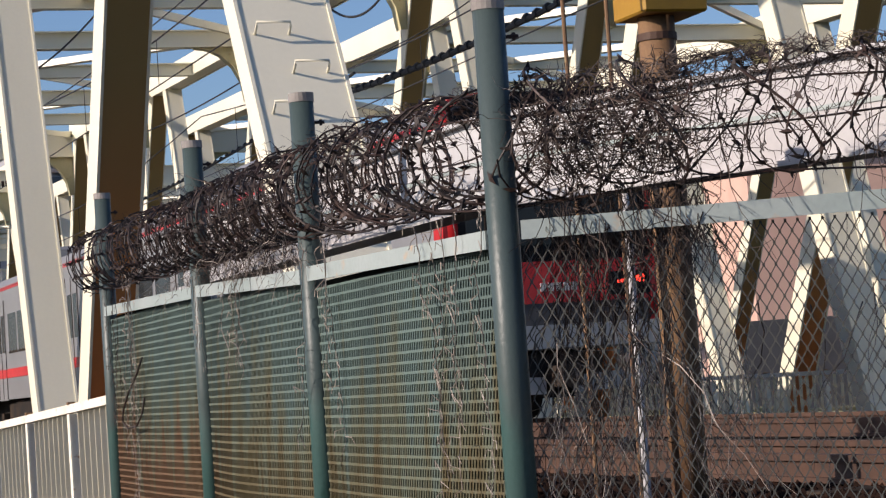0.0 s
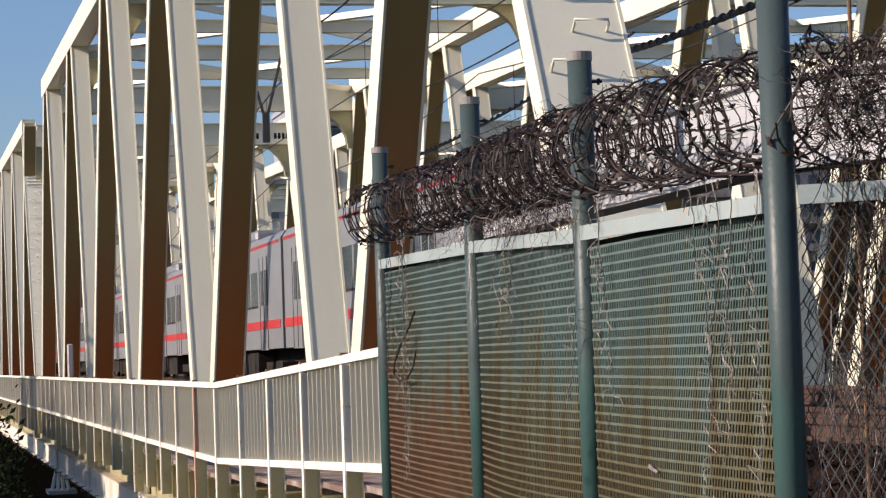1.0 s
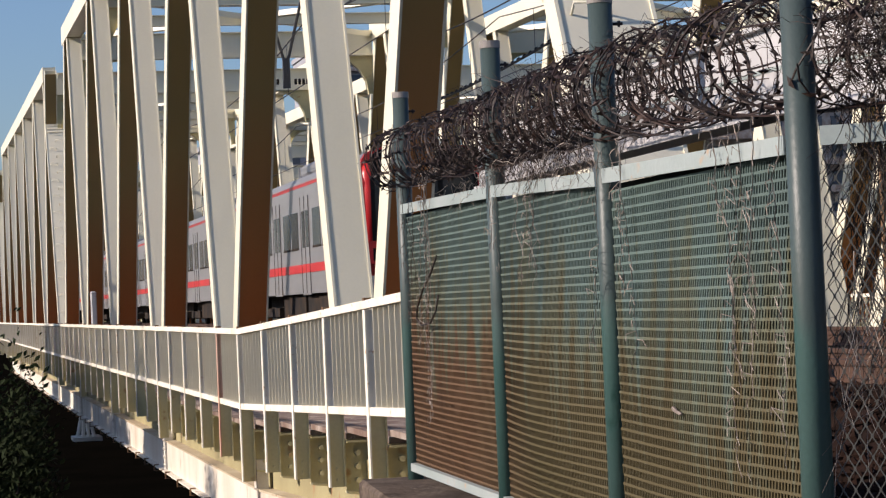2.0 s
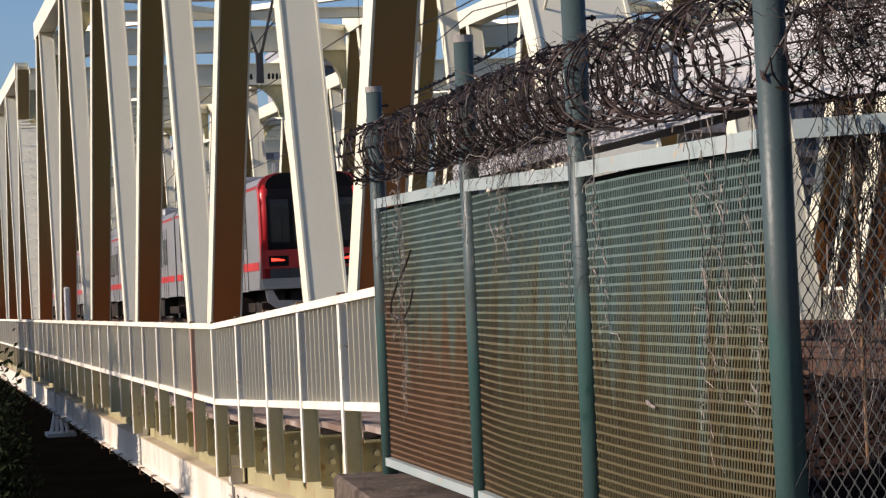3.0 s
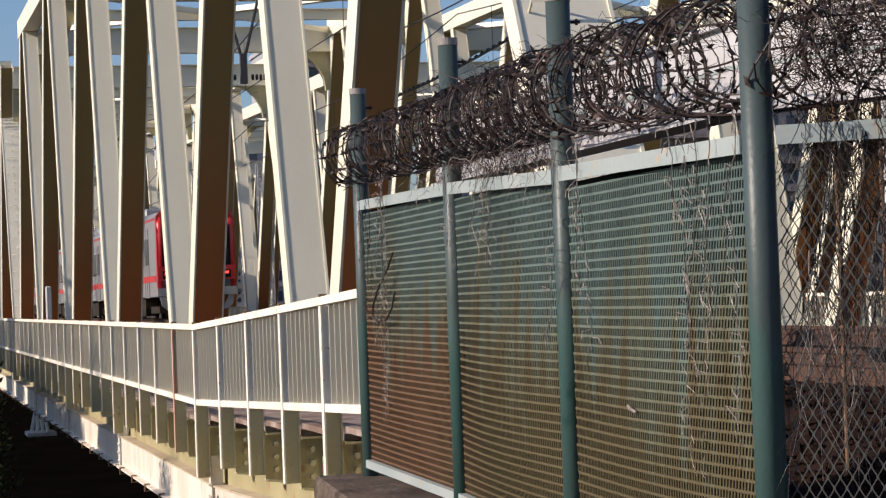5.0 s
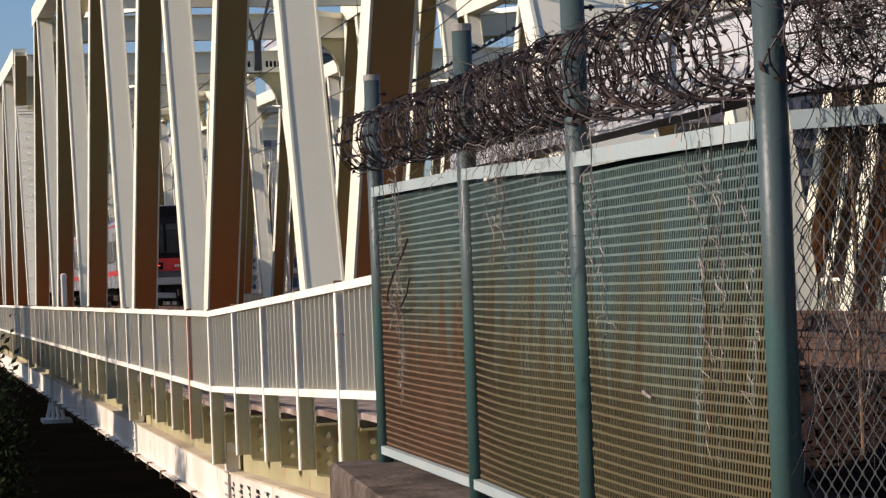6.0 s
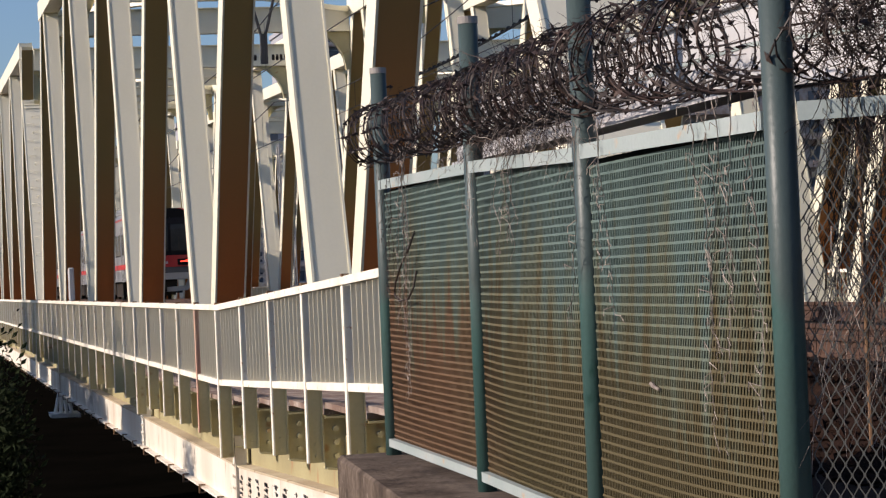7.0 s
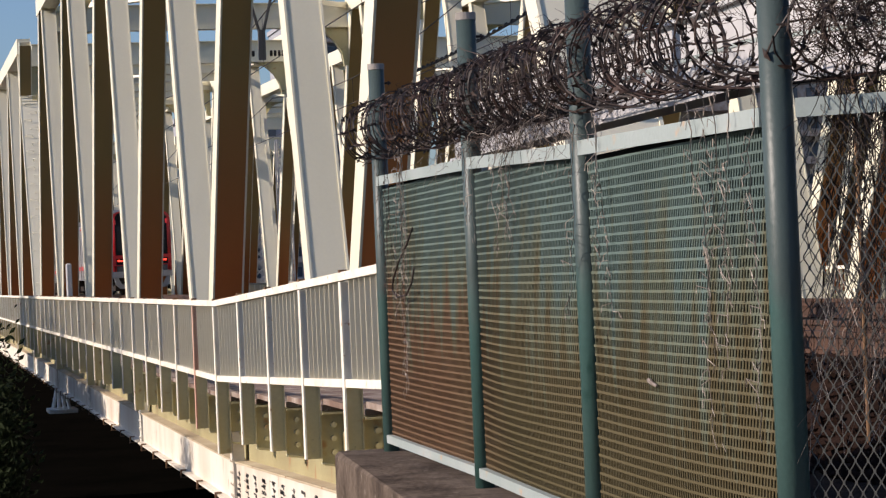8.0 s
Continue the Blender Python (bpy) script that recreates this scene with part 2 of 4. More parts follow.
def glow(name, colour, strength):
    m = bpy.data.materials.new(name)
    m.use_nodes = True
    b = m.node_tree.nodes["Principled BSDF"]
    b.inputs["Base Color"].default_value = (*colour, 1)
    b.inputs["Emission Color"].default_value = (*colour, 1)
    b.inputs["Emission Strength"].default_value = strength
    return m


TAILLAMP = glow("tail_lamp", (1.0, 0.05, 0.03), 2.5)
for dull in (TRAINBLACK, LEAF, UNDER, BALLAST, CONCRETE, GAP_SHADE):
    dull.node_tree.nodes["Principled BSDF"].inputs["Specular IOR Level"].default_value = 0.08
DARKGLASS.node_tree.nodes["Principled BSDF"].inputs["Specular IOR Level"].default_value = 0.25
DIGITS = material("grey_digits", (0.5, 0.5, 0.5), 0.6, bump=0.0)


# ---- mesh helpers ----
def box(bm, a, b):
    """A box between two corners."""
    x0, y0, z0 = (min(p, q) for p, q in zip(a, b))
    x1, y1, z1 = (max(p, q) for p, q in zip(a, b))
    v = [bm.verts.new(p) for p in ((x0, y0, z0), (x1, y0, z0), (x1, y1, z0), (x0, y1, z0), (x0, y0, z1), (x1, y0, z1), (x1, y1, z1), (x0, y1, z1))]
    for f in ((3, 2, 1, 0), (4, 5, 6, 7), (0, 1, 5, 4), (1, 2, 6, 5), (2, 3, 7, 6), (3, 0, 4, 7)):
        bm.faces.new([v[i] for i in f])
    return bm


def slab(bm, quad, off):
    """A prism: a polygon swept by the vector off."""
    q = [Vector(p) for p in quad]
    o = Vector(off)
    a = [bm.verts.new(p) for p in q]
    b = [bm.verts.new(p + o) for p in q]
    bm.faces.new(a[::-1])
    bm.faces.new(b)
    for i in range(len(q)):
        j = (i + 1) % len(q)
        bm.faces.new((a[i], a[j], b[j], b[i]))
    return bm


def tube(bm, pts, r, n=6, r2=None):
    """A round bar along points; r2: the radius at its end."""
    pts = [Vector(p) for p in pts]
    rings = []
    for i, p in enumerate(pts):
        d = (pts[min(i + 1, len(pts) - 1)] - pts[max(i - 1, 0)]).normalized()
        u = d.orthogonal().normalized() if i == 0 else (u - d * u.dot(d)).normalized()
        w = d.cross(u)
        rr = r if r2 is None else r + (r2 - r) * i / (len(pts) - 1)
        rings.append([bm.verts.new(p + (u * math.cos(a) + w * math.sin(a)) * rr) for a in (2 * math.pi * k / n for k in range(n))])
    for s, t in zip(rings, rings[1:]):
        for k in range(n):
            bm.faces.new((s[k], s[(k + 1) % n], t[(k + 1) % n], t[k]))
    bm.faces.new(rings[0][::-1])
    bm.faces.new(rings[-1])
    return bm


def finish(ob_name, bm, mat, smooth=False):
    me = bpy.data.meshes.new(ob_name)
    bmesh.ops.recalc_face_normals(bm, faces=bm.faces)
    if smooth:
        for f in bm.faces:
            f.smooth = True
    bm.to_mesh(me)
    bm.free()
    me.materials.append(mat)
    return me


def part(name, bm, mat, parent=None, label="", smooth=False):
    ob = new(name, finish(name, bm, mat, smooth))
    if parent:
        ob.parent = parent
    if label:
        ob["label"] = label
    return ob


def thing(name, label, category, group="", kind=""):
    return tagged(new(name), label, category, group, kind)


B = bmesh.new


def bars(bm, d=0.004):
    """Small bevel on all edges."""
    bmesh.ops.bevel(bm, geom=list(bm.edges), offset=d, segments=1, affect="EDGES")
    return bm


# ---- ground, bank and track bed ----
def ground_z(x, y):
    """Path level beside the fence, then the bank drops to the river bed."""
    near = max(0.0, min(1.0, (y - 8.5) / 4.0))
    d = near * near * (3 - 2 * near)
    z = -5.0 * d + 0.2 * noise.noise(Vector((x * 0.3, y * 0.3, 0))) * d
    if y > 150:
        z += min((y - 150) / 30, 1.0) * 4.0
    return z


bm = B()
gx = [-3000, -800, -200, -60, -30, -20, -14, -10, -7, -5, -4, -3, -2, -1, 0, 1, 1.9, 3, 4, 6, 9, 14, 20, 30, 60, 200, 800, 3000]
gy = [-3000, -800, -200, -60, -20, -8, -3, 0, 3, 5, 7, 8, 8.5, 9, 9.5, 10, 10.5, 11, 11.5, 12, 12.5, 14, 17, 20, 25, 30, 40, 60, 90, 120, 150, 160, 170, 180, 220, 300, 800, 3000]
gv = [[bm.verts.new((x, y, ground_z(x, y))) for x in gx] for y in gy]
for j in range(len(gy) - 1):
    for i in range(len(gx) - 1):
        bm.faces.new((gv[j][i], gv[j][i + 1], gv[j + 1][i + 1], gv[j + 1][i]))
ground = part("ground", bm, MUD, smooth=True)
tagged(ground, "riverbank soil falling away under the bridge, deep shade in its near-black colour", "ground", kind="structure")

bm = B()
box(bm, (-2.6, -40, -0.2), (1.64, 8.4, 0.02))
path = part("pavement", bars(bm, 0.01), GROUND)
tagged(path, "grey asphalt path beside the fence", "path", kind="structure")

# ballast bed in front of the bridge, and its rails
bm = B()
slab(bm, [(2.75, -12, -0.4), (2.75, -12, 0.38), (3.3, -12, 0.5), (4.6, -12, 0.56), (5.3, -12, 0.86), (12.2, -12, 0.86), (13.0, -12, 0.56), (18.5, -12, 0.5), (19.5, -12, -0.4)], (0, 24.5, 0))
bed = part("track_bed", bm, BALLAST)
tagged(bed, "brown crushed-stone ballast bed of the railway", "track bed", kind="structure")


def bed_top(x):
    """Height of the ballast across the track bed."""
    for (xa, za), (xb, zb) in (((2.75, 0.38), (3.3, 0.5)), ((3.3, 0.5), (4.6, 0.56)), ((4.6, 0.56), (5.3, 0.86)), ((5.3, 0.86), (12.2, 0.86))):
        if x <= xb:
            return za + (zb - za) * (x - xa) / (xb - xa)
    return 0.86


def loose_stones(count, x0, x1, y0, y1, seed):
    g = random.Random(seed)
    verts, faces = [], []
    for _ in range(count):
        x, y, r = g.uniform(x0, x1), g.uniform(y0, y1), g.uniform(0.022, 0.05)
        c = Vector((x, y, bed_top(x) + 0.3 * r))
        k = len(verts)
        for d in ((1, 0, 0), (0, 1, 0), (-1, 0, 0), (0, -1, 0), (0, 0, 0.8), (0, 0, -0.8)):
            verts.append(c + Vector(d) * r * g.uniform(0.7, 1.2) + Vector((g.gauss(0, 0.006), g.gauss(0, 0.006), g.gauss(0, 0.005))))
        for i in range(4):
            faces += [(k + i, k + (i + 1) % 4, k + 4), (k + (i + 1) % 4, k + i, k + 5)]
    me = bpy.data.meshes.new("ballast_stones")
    me.from_pydata([tuple(v) for v in verts], [], faces)
    me.materials.append(BALLAST)
    ob = new("ballast_stones", me)
    tagged(ob, "loose dark brown crushed stones on the track bed", "ballast", kind="stuff")


loose_stones(7000, 5.4, 9.5, 8.0, 16.0, 11)
loose_stones(900, 4.2, 5.4, 9.0, 12.4, 12)


def rail_track(cx, y0, y1):
    t = thing("railway_track", "rusty steel rails on dark sleepers", "track", "tracks")
    t.location.z = TRACK_UP
    for s in (-0.534, 0.534):
        b = B()
        box(b, (cx + s - 0.0325, y0, 0.56), (cx + s + 0.0325, y1, 0.6))
        box(b, (cx + s - 0.01, y0, 0.47), (cx + s + 0.01, y1, 0.56))
        box(b, (cx + s - 0.06, y0, 0.44), (cx + s + 0.06, y1, 0.47))
        part("rail", b, STEELRAIL, t)
    me = finish("sleeper", bars(box(B(), (cx - 1.0, -0.1, 0.3), (cx + 1.0, 0.1, 0.44)), 0.01), UNDER)
    y = y0 + 0.3
    while y < min(y1, y0 + 70):
        o = new("sleeper", me)
        o.parent, o.location = t, (0, y, 0.0)
        y += 0.66
    return t


TRACK_NEAR, TRACK_FAR = 6.9, 10.6
TRACK_UP = 0.45   # the tracks lie on raised ballast
rail_track(TRACK_NEAR, -12, 256)
rail_track(TRACK_FAR, -12, 256)


# ---- truss bridge ----
TX, TW, FAR_X = 4.75, 0.5, 16.0   # outer face of the near truss, member width, outer truss on the far side
ZB = -0.6


def member(span, x, y0, z0, y1, z1, w, depth, shade_under, name="diagonal"):
    """A box member: two side plates and two cover plates set in a little."""
    d = Vector((0, y1 - y0, z1 - z0))
    n = Vector((0, -d.z, d.y)).normalized()
    if n.y > 0:
        n = -n
    a, b = Vector((x, y0, z0)), Vector((x, y1, z1))
    m = B()
    for xs in (0.0, w - 0.03):
        o = Vector((xs, 0, 0))
        slab(m, [a + o - n * depth / 2, a + o + n * depth / 2, b + o + n * depth / 2, b + o - n * depth / 2], (0.03, 0, 0))
    ob = part(name, m, CREAM, span)
    for sgn in (1, -1):
        m = B()
        c = n * sgn * (depth / 2 - 0.012)
        o = Vector((0.03, 0, 0))
        slab(m, [a + o + c, a + o + c + Vector((w - 0.06, 0, 0)), b + o + c + Vector((w - 0.06, 0, 0)), b + o + c], n * sgn * -0.02)
        # undersides get the shaded brown copy of the cream paint
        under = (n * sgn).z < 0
        part("cover_plate", m, CREAM_SHADE if under and shade_under else CREAM, ob, "cream underside plate, brown shade and bounce light in its colour" if under and shade_under else "")
    return ob, a, b, n


def step_irons(span, a, b, n, w, depth, start, count, pitch):
    d = (b - a).normalized()
    me = None
    for k in range(count):
        c = a + d * (start + k * pitch) + n * (depth / 2 - 0.012)
        off = 0.24 * (k % 2)
        if me is None:
            m = B()
            tube(m, [Vector((0, 0, 0)) + n * 0.0, n * 0.085 + d * 0.02, n * 0.1 + d * 0.045, n * 0.1 + d * 0.045 + Vector((0.28, 0, 0)), n * 0.085 + d * 0.02 + Vector((0.28, 0, 0)), Vector((0.28, 0, 0))], 0.011, 6)
            me = finish("step_iron", m, CREAM, True)
        o = new("step_iron", me)
        o.parent, o.location = span, c + Vector((0.12 + off, 0, 0))


def truss_span(y_first, z_up):
    """One span: Warren trusses on both sides, chords, struts and deck beams."""
    sp = thing("truss_span", "cream-painted steel Warren truss railway bridge span", "bridge", "bridge spans")
    nodes = [y_first + 12.43 * k for k in range(7)]
    for x in (TX, FAR_X):
        zt = lambda y: z_up + 0.019 * (y - y_first - 6.1)
        # inclined end post with step irons
        ye = y_first + (zt(y_first) - ZB) / 1.78
        w = 0.80 if x == TX else 0.6
        ob, a, b, n = member(sp, x, y_first + 0.72, ZB, ye + 0.72, zt(ye), w, 0.26, False, "end_post")
        if x == TX and y_first > 50:
            d = (b - a).normalized()
            m = B()
            for r in range(6):
                for c in range(9):
                    q = b - d * (2.9 - 0.16 * r) + n * 0.13 + Vector((0.06 + 0.085 * c, 0, 0))
                    tube(m, [q, q + n * 0.03], 0.024, 5)
            part("rivet_group", m, CREAM, ob)["kind"] = "stuff"
        if x == TX:
            step_irons(ob, a, b, n, w, 0.26, 1.02, 28, 0.39)
        for k, yn in enumerate(nodes[1:]):
            last = k == 5
            yn -= (0.5, 0.7, 0.9, 0.9, 0.8, 0.6)[k]
            yu = yn - (zt(yn) - ZB) / 1.92
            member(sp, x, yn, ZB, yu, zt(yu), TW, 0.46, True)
            if not last:
                yn = nodes[k + 1] + (0.65, 0.45, 0.15, 0.0, 0.0)[k]
                yu = yn + (zt(yn) - ZB) / 3.1
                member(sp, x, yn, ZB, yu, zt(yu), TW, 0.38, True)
        y0, y1 = ye - 0.4, nodes[-1] - (zt(nodes[-1]) - ZB) / 1.92 + 0.4
        m = B()
        slab(m, [(x - 0.02, y0, zt(y0) - 0.32), (x - 0.02, y1, zt(y1) - 0.32), (x - 0.02, y1, zt(y1) + 0.32), (x - 0.02, y0, zt(y0) + 0.32)], (0.05, 0, 0))
        slab(m, [(x + TW - 0.03, y0, zt(y0) - 0.32), (x + TW - 0.03, y1, zt(y1) - 0.32), (x + TW - 0.03, y1, zt(y1) + 0.32), (x + TW - 0.03, y0, zt(y0) + 0.32)], (0.05, 0, 0))
        for ye2 in (y0, y1 - 0.03):
            box(m, (x + 0.03, ye2, zt(ye2) - 0.30), (x + TW - 0.03, ye2 + 0.03, zt(ye2) + 0.30))
        part("top_chord", m, CREAM, sp)
        m = B()
        for dz in (-0.30, 0.26):
            slab(m, [(x + 0.035, y0, zt(y0) + dz), (x + 0.035, y1, zt(y1) + dz), (x + 0.035, y1, zt(y1) + dz + 0.03), (x + 0.035, y0, zt(y0) + dz + 0.03)], (TW - 0.07, 0, 0))
        part("chord_plate", m, CREAM, sp)
        m = B()
        box(m, (x + 0.02, y_first - 0.8, ZB - 0.45), (x + TW - 0.02, nodes[-1] + 0.8, ZB + 0.3))
        part("bottom_chord", m, CREAM, sp)
    # overhead struts with haunched brackets at the upper joints
    zt = lambda y: z_up + 0.019 * (y - y_first - 6.1)
    tops = [y_first + 6.18 + 12.43 * k for k in range(6)]
    for k, y in enumerate(tops):
        z = zt(y)
        m = B()
        h = 0.9 if k in (0, 5) else 0.42
        for dz in (-h, 0.0):
            box(m, (TX + TW, y - 0.2, z + dz), (FAR_X, y + 0.2, z + dz + 0.03))
        box(m, (TX + TW, y - 0.012, z - h), (FAR_X, y + 0.012, z))
        part("strut", m, CREAM, sp)
        for s, x0 in ((1, TX + TW), (-1, FAR_X)):
            m = B()
            pts = [(x0, y, z - h), (x0, y, z - h - 1.4), (x0 + s * 0.2, y, z - h - 1.4)]
            pts += [(x0 + s * (0.2 + 1.3 * (1 - math.cos(q))), y, z - h - 1.4 + 1.4 * math.sin(q)) for q in (0.35, 0.7, 1.05, 1.3, math.pi / 2)]
            slab(m, pts, (0, 0.03, 0))
            for p, q in zip(pts[2:], pts[3:]):
                slab(m, [Vector(p) + Vector((0, -0.14, 0)), Vector(p) + Vector((0, 0.17, 0)), Vector(q) + Vector((0, 0.17, 0)), Vector(q) + Vector((0, -0.14, 0))], (0, 0, -0.025))
            part("knee_bracket", m, YELLOWGREY, sp)
        if k < 5:
            m = B()
            ym, zm = y + 6.215, zt(y + 6.215)
            for dz in (-0.36, -0.03):
                box(m, (TX + TW, ym - 0.15, zm + dz), (FAR_X, ym + 0.15, zm + dz + 0.03))
            box(m, (TX + TW, ym - 0.01, zm - 0.33), (FAR_X, ym + 0.01, zm - 0.03))
            part("strut", m, CREAM, sp)
            for xa, xb in ((TX + TW, FAR_X), (FAR_X, TX + TW)):
                m = B()
                tube(m, [(xa, y, z - 0.1), (xb, tops[k + 1], zt(tops[k + 1]) - 0.1)], 0.13, 4)
                part("lateral_brace", m, CREAM, sp)
    # cross girders and stringers of the deck
    y = y_first
    while y < nodes[-1] + 1:
        m = B()
        box(m, (TX + 0.4, y - 0.015, -0.9), (FAR_X, y + 0.015, 0.25))
        box(m, (TX + 0.4, y - 0.18, 0.25), (FAR_X, y + 0.18, 0.29))
        box(m, (TX + 0.4, y - 0.18, -0.93), (FAR_X, y + 0.18, -0.9))
        part("cross_girder", m, YELLOWGREY, sp)
        y += 6.215
    for cx in (TRACK_NEAR, TRACK_FAR):
        for s in (-0.8, 0.8):
            m = B()
            box(m, (cx + s - 0.012, y_first - 0.6, -0.4), (cx + s + 0.012, nodes[-1] + 0.6, 0.3))
            box(m, (cx + s - 0.13, y_first - 0.6, 0.27), (cx + s + 0.13, nodes[-1] + 0.6, 0.3))
            part("stringer", m, YELLOWGREY, sp)
    return sp


NODE0 = 13.9
span_a = truss_span(NODE0, 10.4)
span_b = truss_span(NODE0 + 76.6, 11.75)
span_c = copy_thing(span_a, Matrix.Translation((15.3, 0, 0)))
span_e = copy_thing(span_b, Matrix.Translation((0, 76.6, 0.6)))
span_d = copy_thing(span_b, Matrix.Translation((15.3, 0, 0)))
span_f = copy_thing(span_b, Matrix.Translation((15.3, 76.6, 0.6)))


# ---- walkway with its railing outside the near truss ----
RX = 3.33


def rail_z(y):
    return max(0.0, 25.3 - y) * 0.032


def walkway():
    w = thing("walkway", "side walkway of the bridge on steel brackets with white railing", "walkway")
    ys = [25.4 - 1.95 * k for k in range(6, -1, -1)] + [25.4 + 1.95 * k for k in range(1, 62)]
    for i, (ya, yb) in enumerate(zip(ys, ys[1:])):
        za, zb = rail_z(ya), rail_z(yb)
        far = ya > 70
        red = abs(ya - 27.35) < 0.1
        # post: tee section, flange to the outside
        m = B()
        low = -0.34 if i % 5 == 1 else -0.17
        box(m, (RX - 0.045, ya - 0.012, 0.47 + za), (RX + 0.03, ya + 0.012, 1.30 + za))
        box(m, (RX - 0.06, ya - 0.045, low + za), (RX - 0.045, ya + 0.045, 1.30 + za))
        po = part("post", m, RUSTPOST if red else RAILWHITE, w, "post with flaking reddish primer" if red else "")
        m = B()
        box(m, (RX - 0.045, ya - 0.012, low + za), (RX + 0.075, ya + 0.012, 0.468 + za))
        box(m, (RX + 0.075, ya - 0.035, low + za), (RX + 0.087, ya + 0.035, 0.468 + za))
        if not far:
            for bz in (0.06, 0.16):
                tube(m, [(RX + 0.02, ya - 0.012, low + za + bz), (RX + 0.02, ya - 0.03, low + za + bz)], 0.016, 6)
        # yellower than the post above: bounce light is in the foot's colour
        part("post_foot", m, YELLOWGREY, po)
        if not far:
            part("clip", box(B(), (RX - 0.058, ya - 0.02, 1.372 + za), (RX + 0.0, ya + 0.05, 1.395 + za)), RUSTPIPE, po)
        for z0, z1 in ((1.31, 1.375), (0.47, 0.535)):
            m = B()
            slab(m, [(RX - 0.05, ya, z0 + za), (RX - 0.05, yb, z0 + zb), (RX - 0.05, yb, z1 + zb), (RX - 0.05, ya, z1 + za)], (0.065, 0, 0))
            part("handrail" if z0 > 1 else "lower_rail", m, RAILWHITE, w)
        bal = None
        for k in range(1, 9):
            f = k / 9
            y, z = ya + (yb - ya) * f, za + (zb - za) * f
            if bal is None:
                bal = finish("baluster", box(B(), (RX - 0.028, -0.006, 0.52), (RX + 0.022, 0.006, 1.325)), BALUSTER)
            o = new("baluster", bal)
            o.parent, o.location = w, (0, y, z)
            if far:
                break
        if far:
            m = B()
            for k in range(2, 9):
                y = ya + (yb - ya) * k / 9
                box(m, (RX - 0.028, y - 0.006, 0.52), (RX + 0.022, y + 0.006, 1.325))
            part("baluster_run", m, BALUSTER, w)["kind"] = "stuff"
    return w, ys


RUSTPOST = material("reddish_primer", (0.46, 0.22, 0.15), 0.7, second=(0.62, 0.50, 0.40), scale=2, fine=40, bump=0.1, streak=4)
walk_a, post_ys = walkway()

# deck planks of the walkway, brackets and edge girder
deck = thing("walkway_deck", "weathered deck plates of the walkway on cream brackets", "deck")
for i, (ya, yb) in enumerate(zip(post_ys, post_ys[1:])):
    z = 0.24 + rail_z(ya)
    bm = B()
    box(bm, (RX + 0.11, ya + 0.004, z), (TX - 0.05, yb - 0.004, z + 0.05))
    part("deck_plate", bm, DECKPLATE, deck)
    bm = B()
    slab(bm, [(RX + 0.1, ya + 0.03, z - 0.01), (TX, ya + 0.03, z - 0.01), (TX, ya + 0.03, z - 0.62), (RX + 0.1, ya + 0.03, z - 0.45)], (0, 0.02, 0))
    box(bm, (RX + 0.1, ya - 0.05, z - 0.03), (TX, ya + 0.12, z - 0.01))
    slab(bm, [(RX + 0.1, ya - 0.05, z - 0.45), (TX, ya - 0.05, z - 0.62), (TX, ya + 0.12, z - 0.62), (RX + 0.1, ya + 0.12, z - 0.45)], (0, 0, -0.02))
    br = part("bracket", bm, YELLOWGREY, deck)
    if ya < 45:
        for k in range(3):
            bm = B()
            tube(bm, [(RX + 0.2, ya + 0.03, z - 0.12 - 0.12 * k), (RX + 0.2, ya - 0.03, z - 0.12 - 0.12 * k)], 0.026, 8)
            part("bolt", bm, YELLOWGREY, br)

pipe = thing("edge_girder", "cream steel edge girder under the walkway with stencilled marks", "girder")
EGX = 3.46


def ramp_slab(bm, x0, x1, ya, yb, z0, z1):
    za, zb = rail_z(ya), rail_z(yb)
    slab(bm, [(x0, ya, z0 + za), (x0, yb, z0 + zb), (x0, yb, z1 + zb), (x0, ya, z1 + za)], (x1 - x0, 0, 0))
    return bm


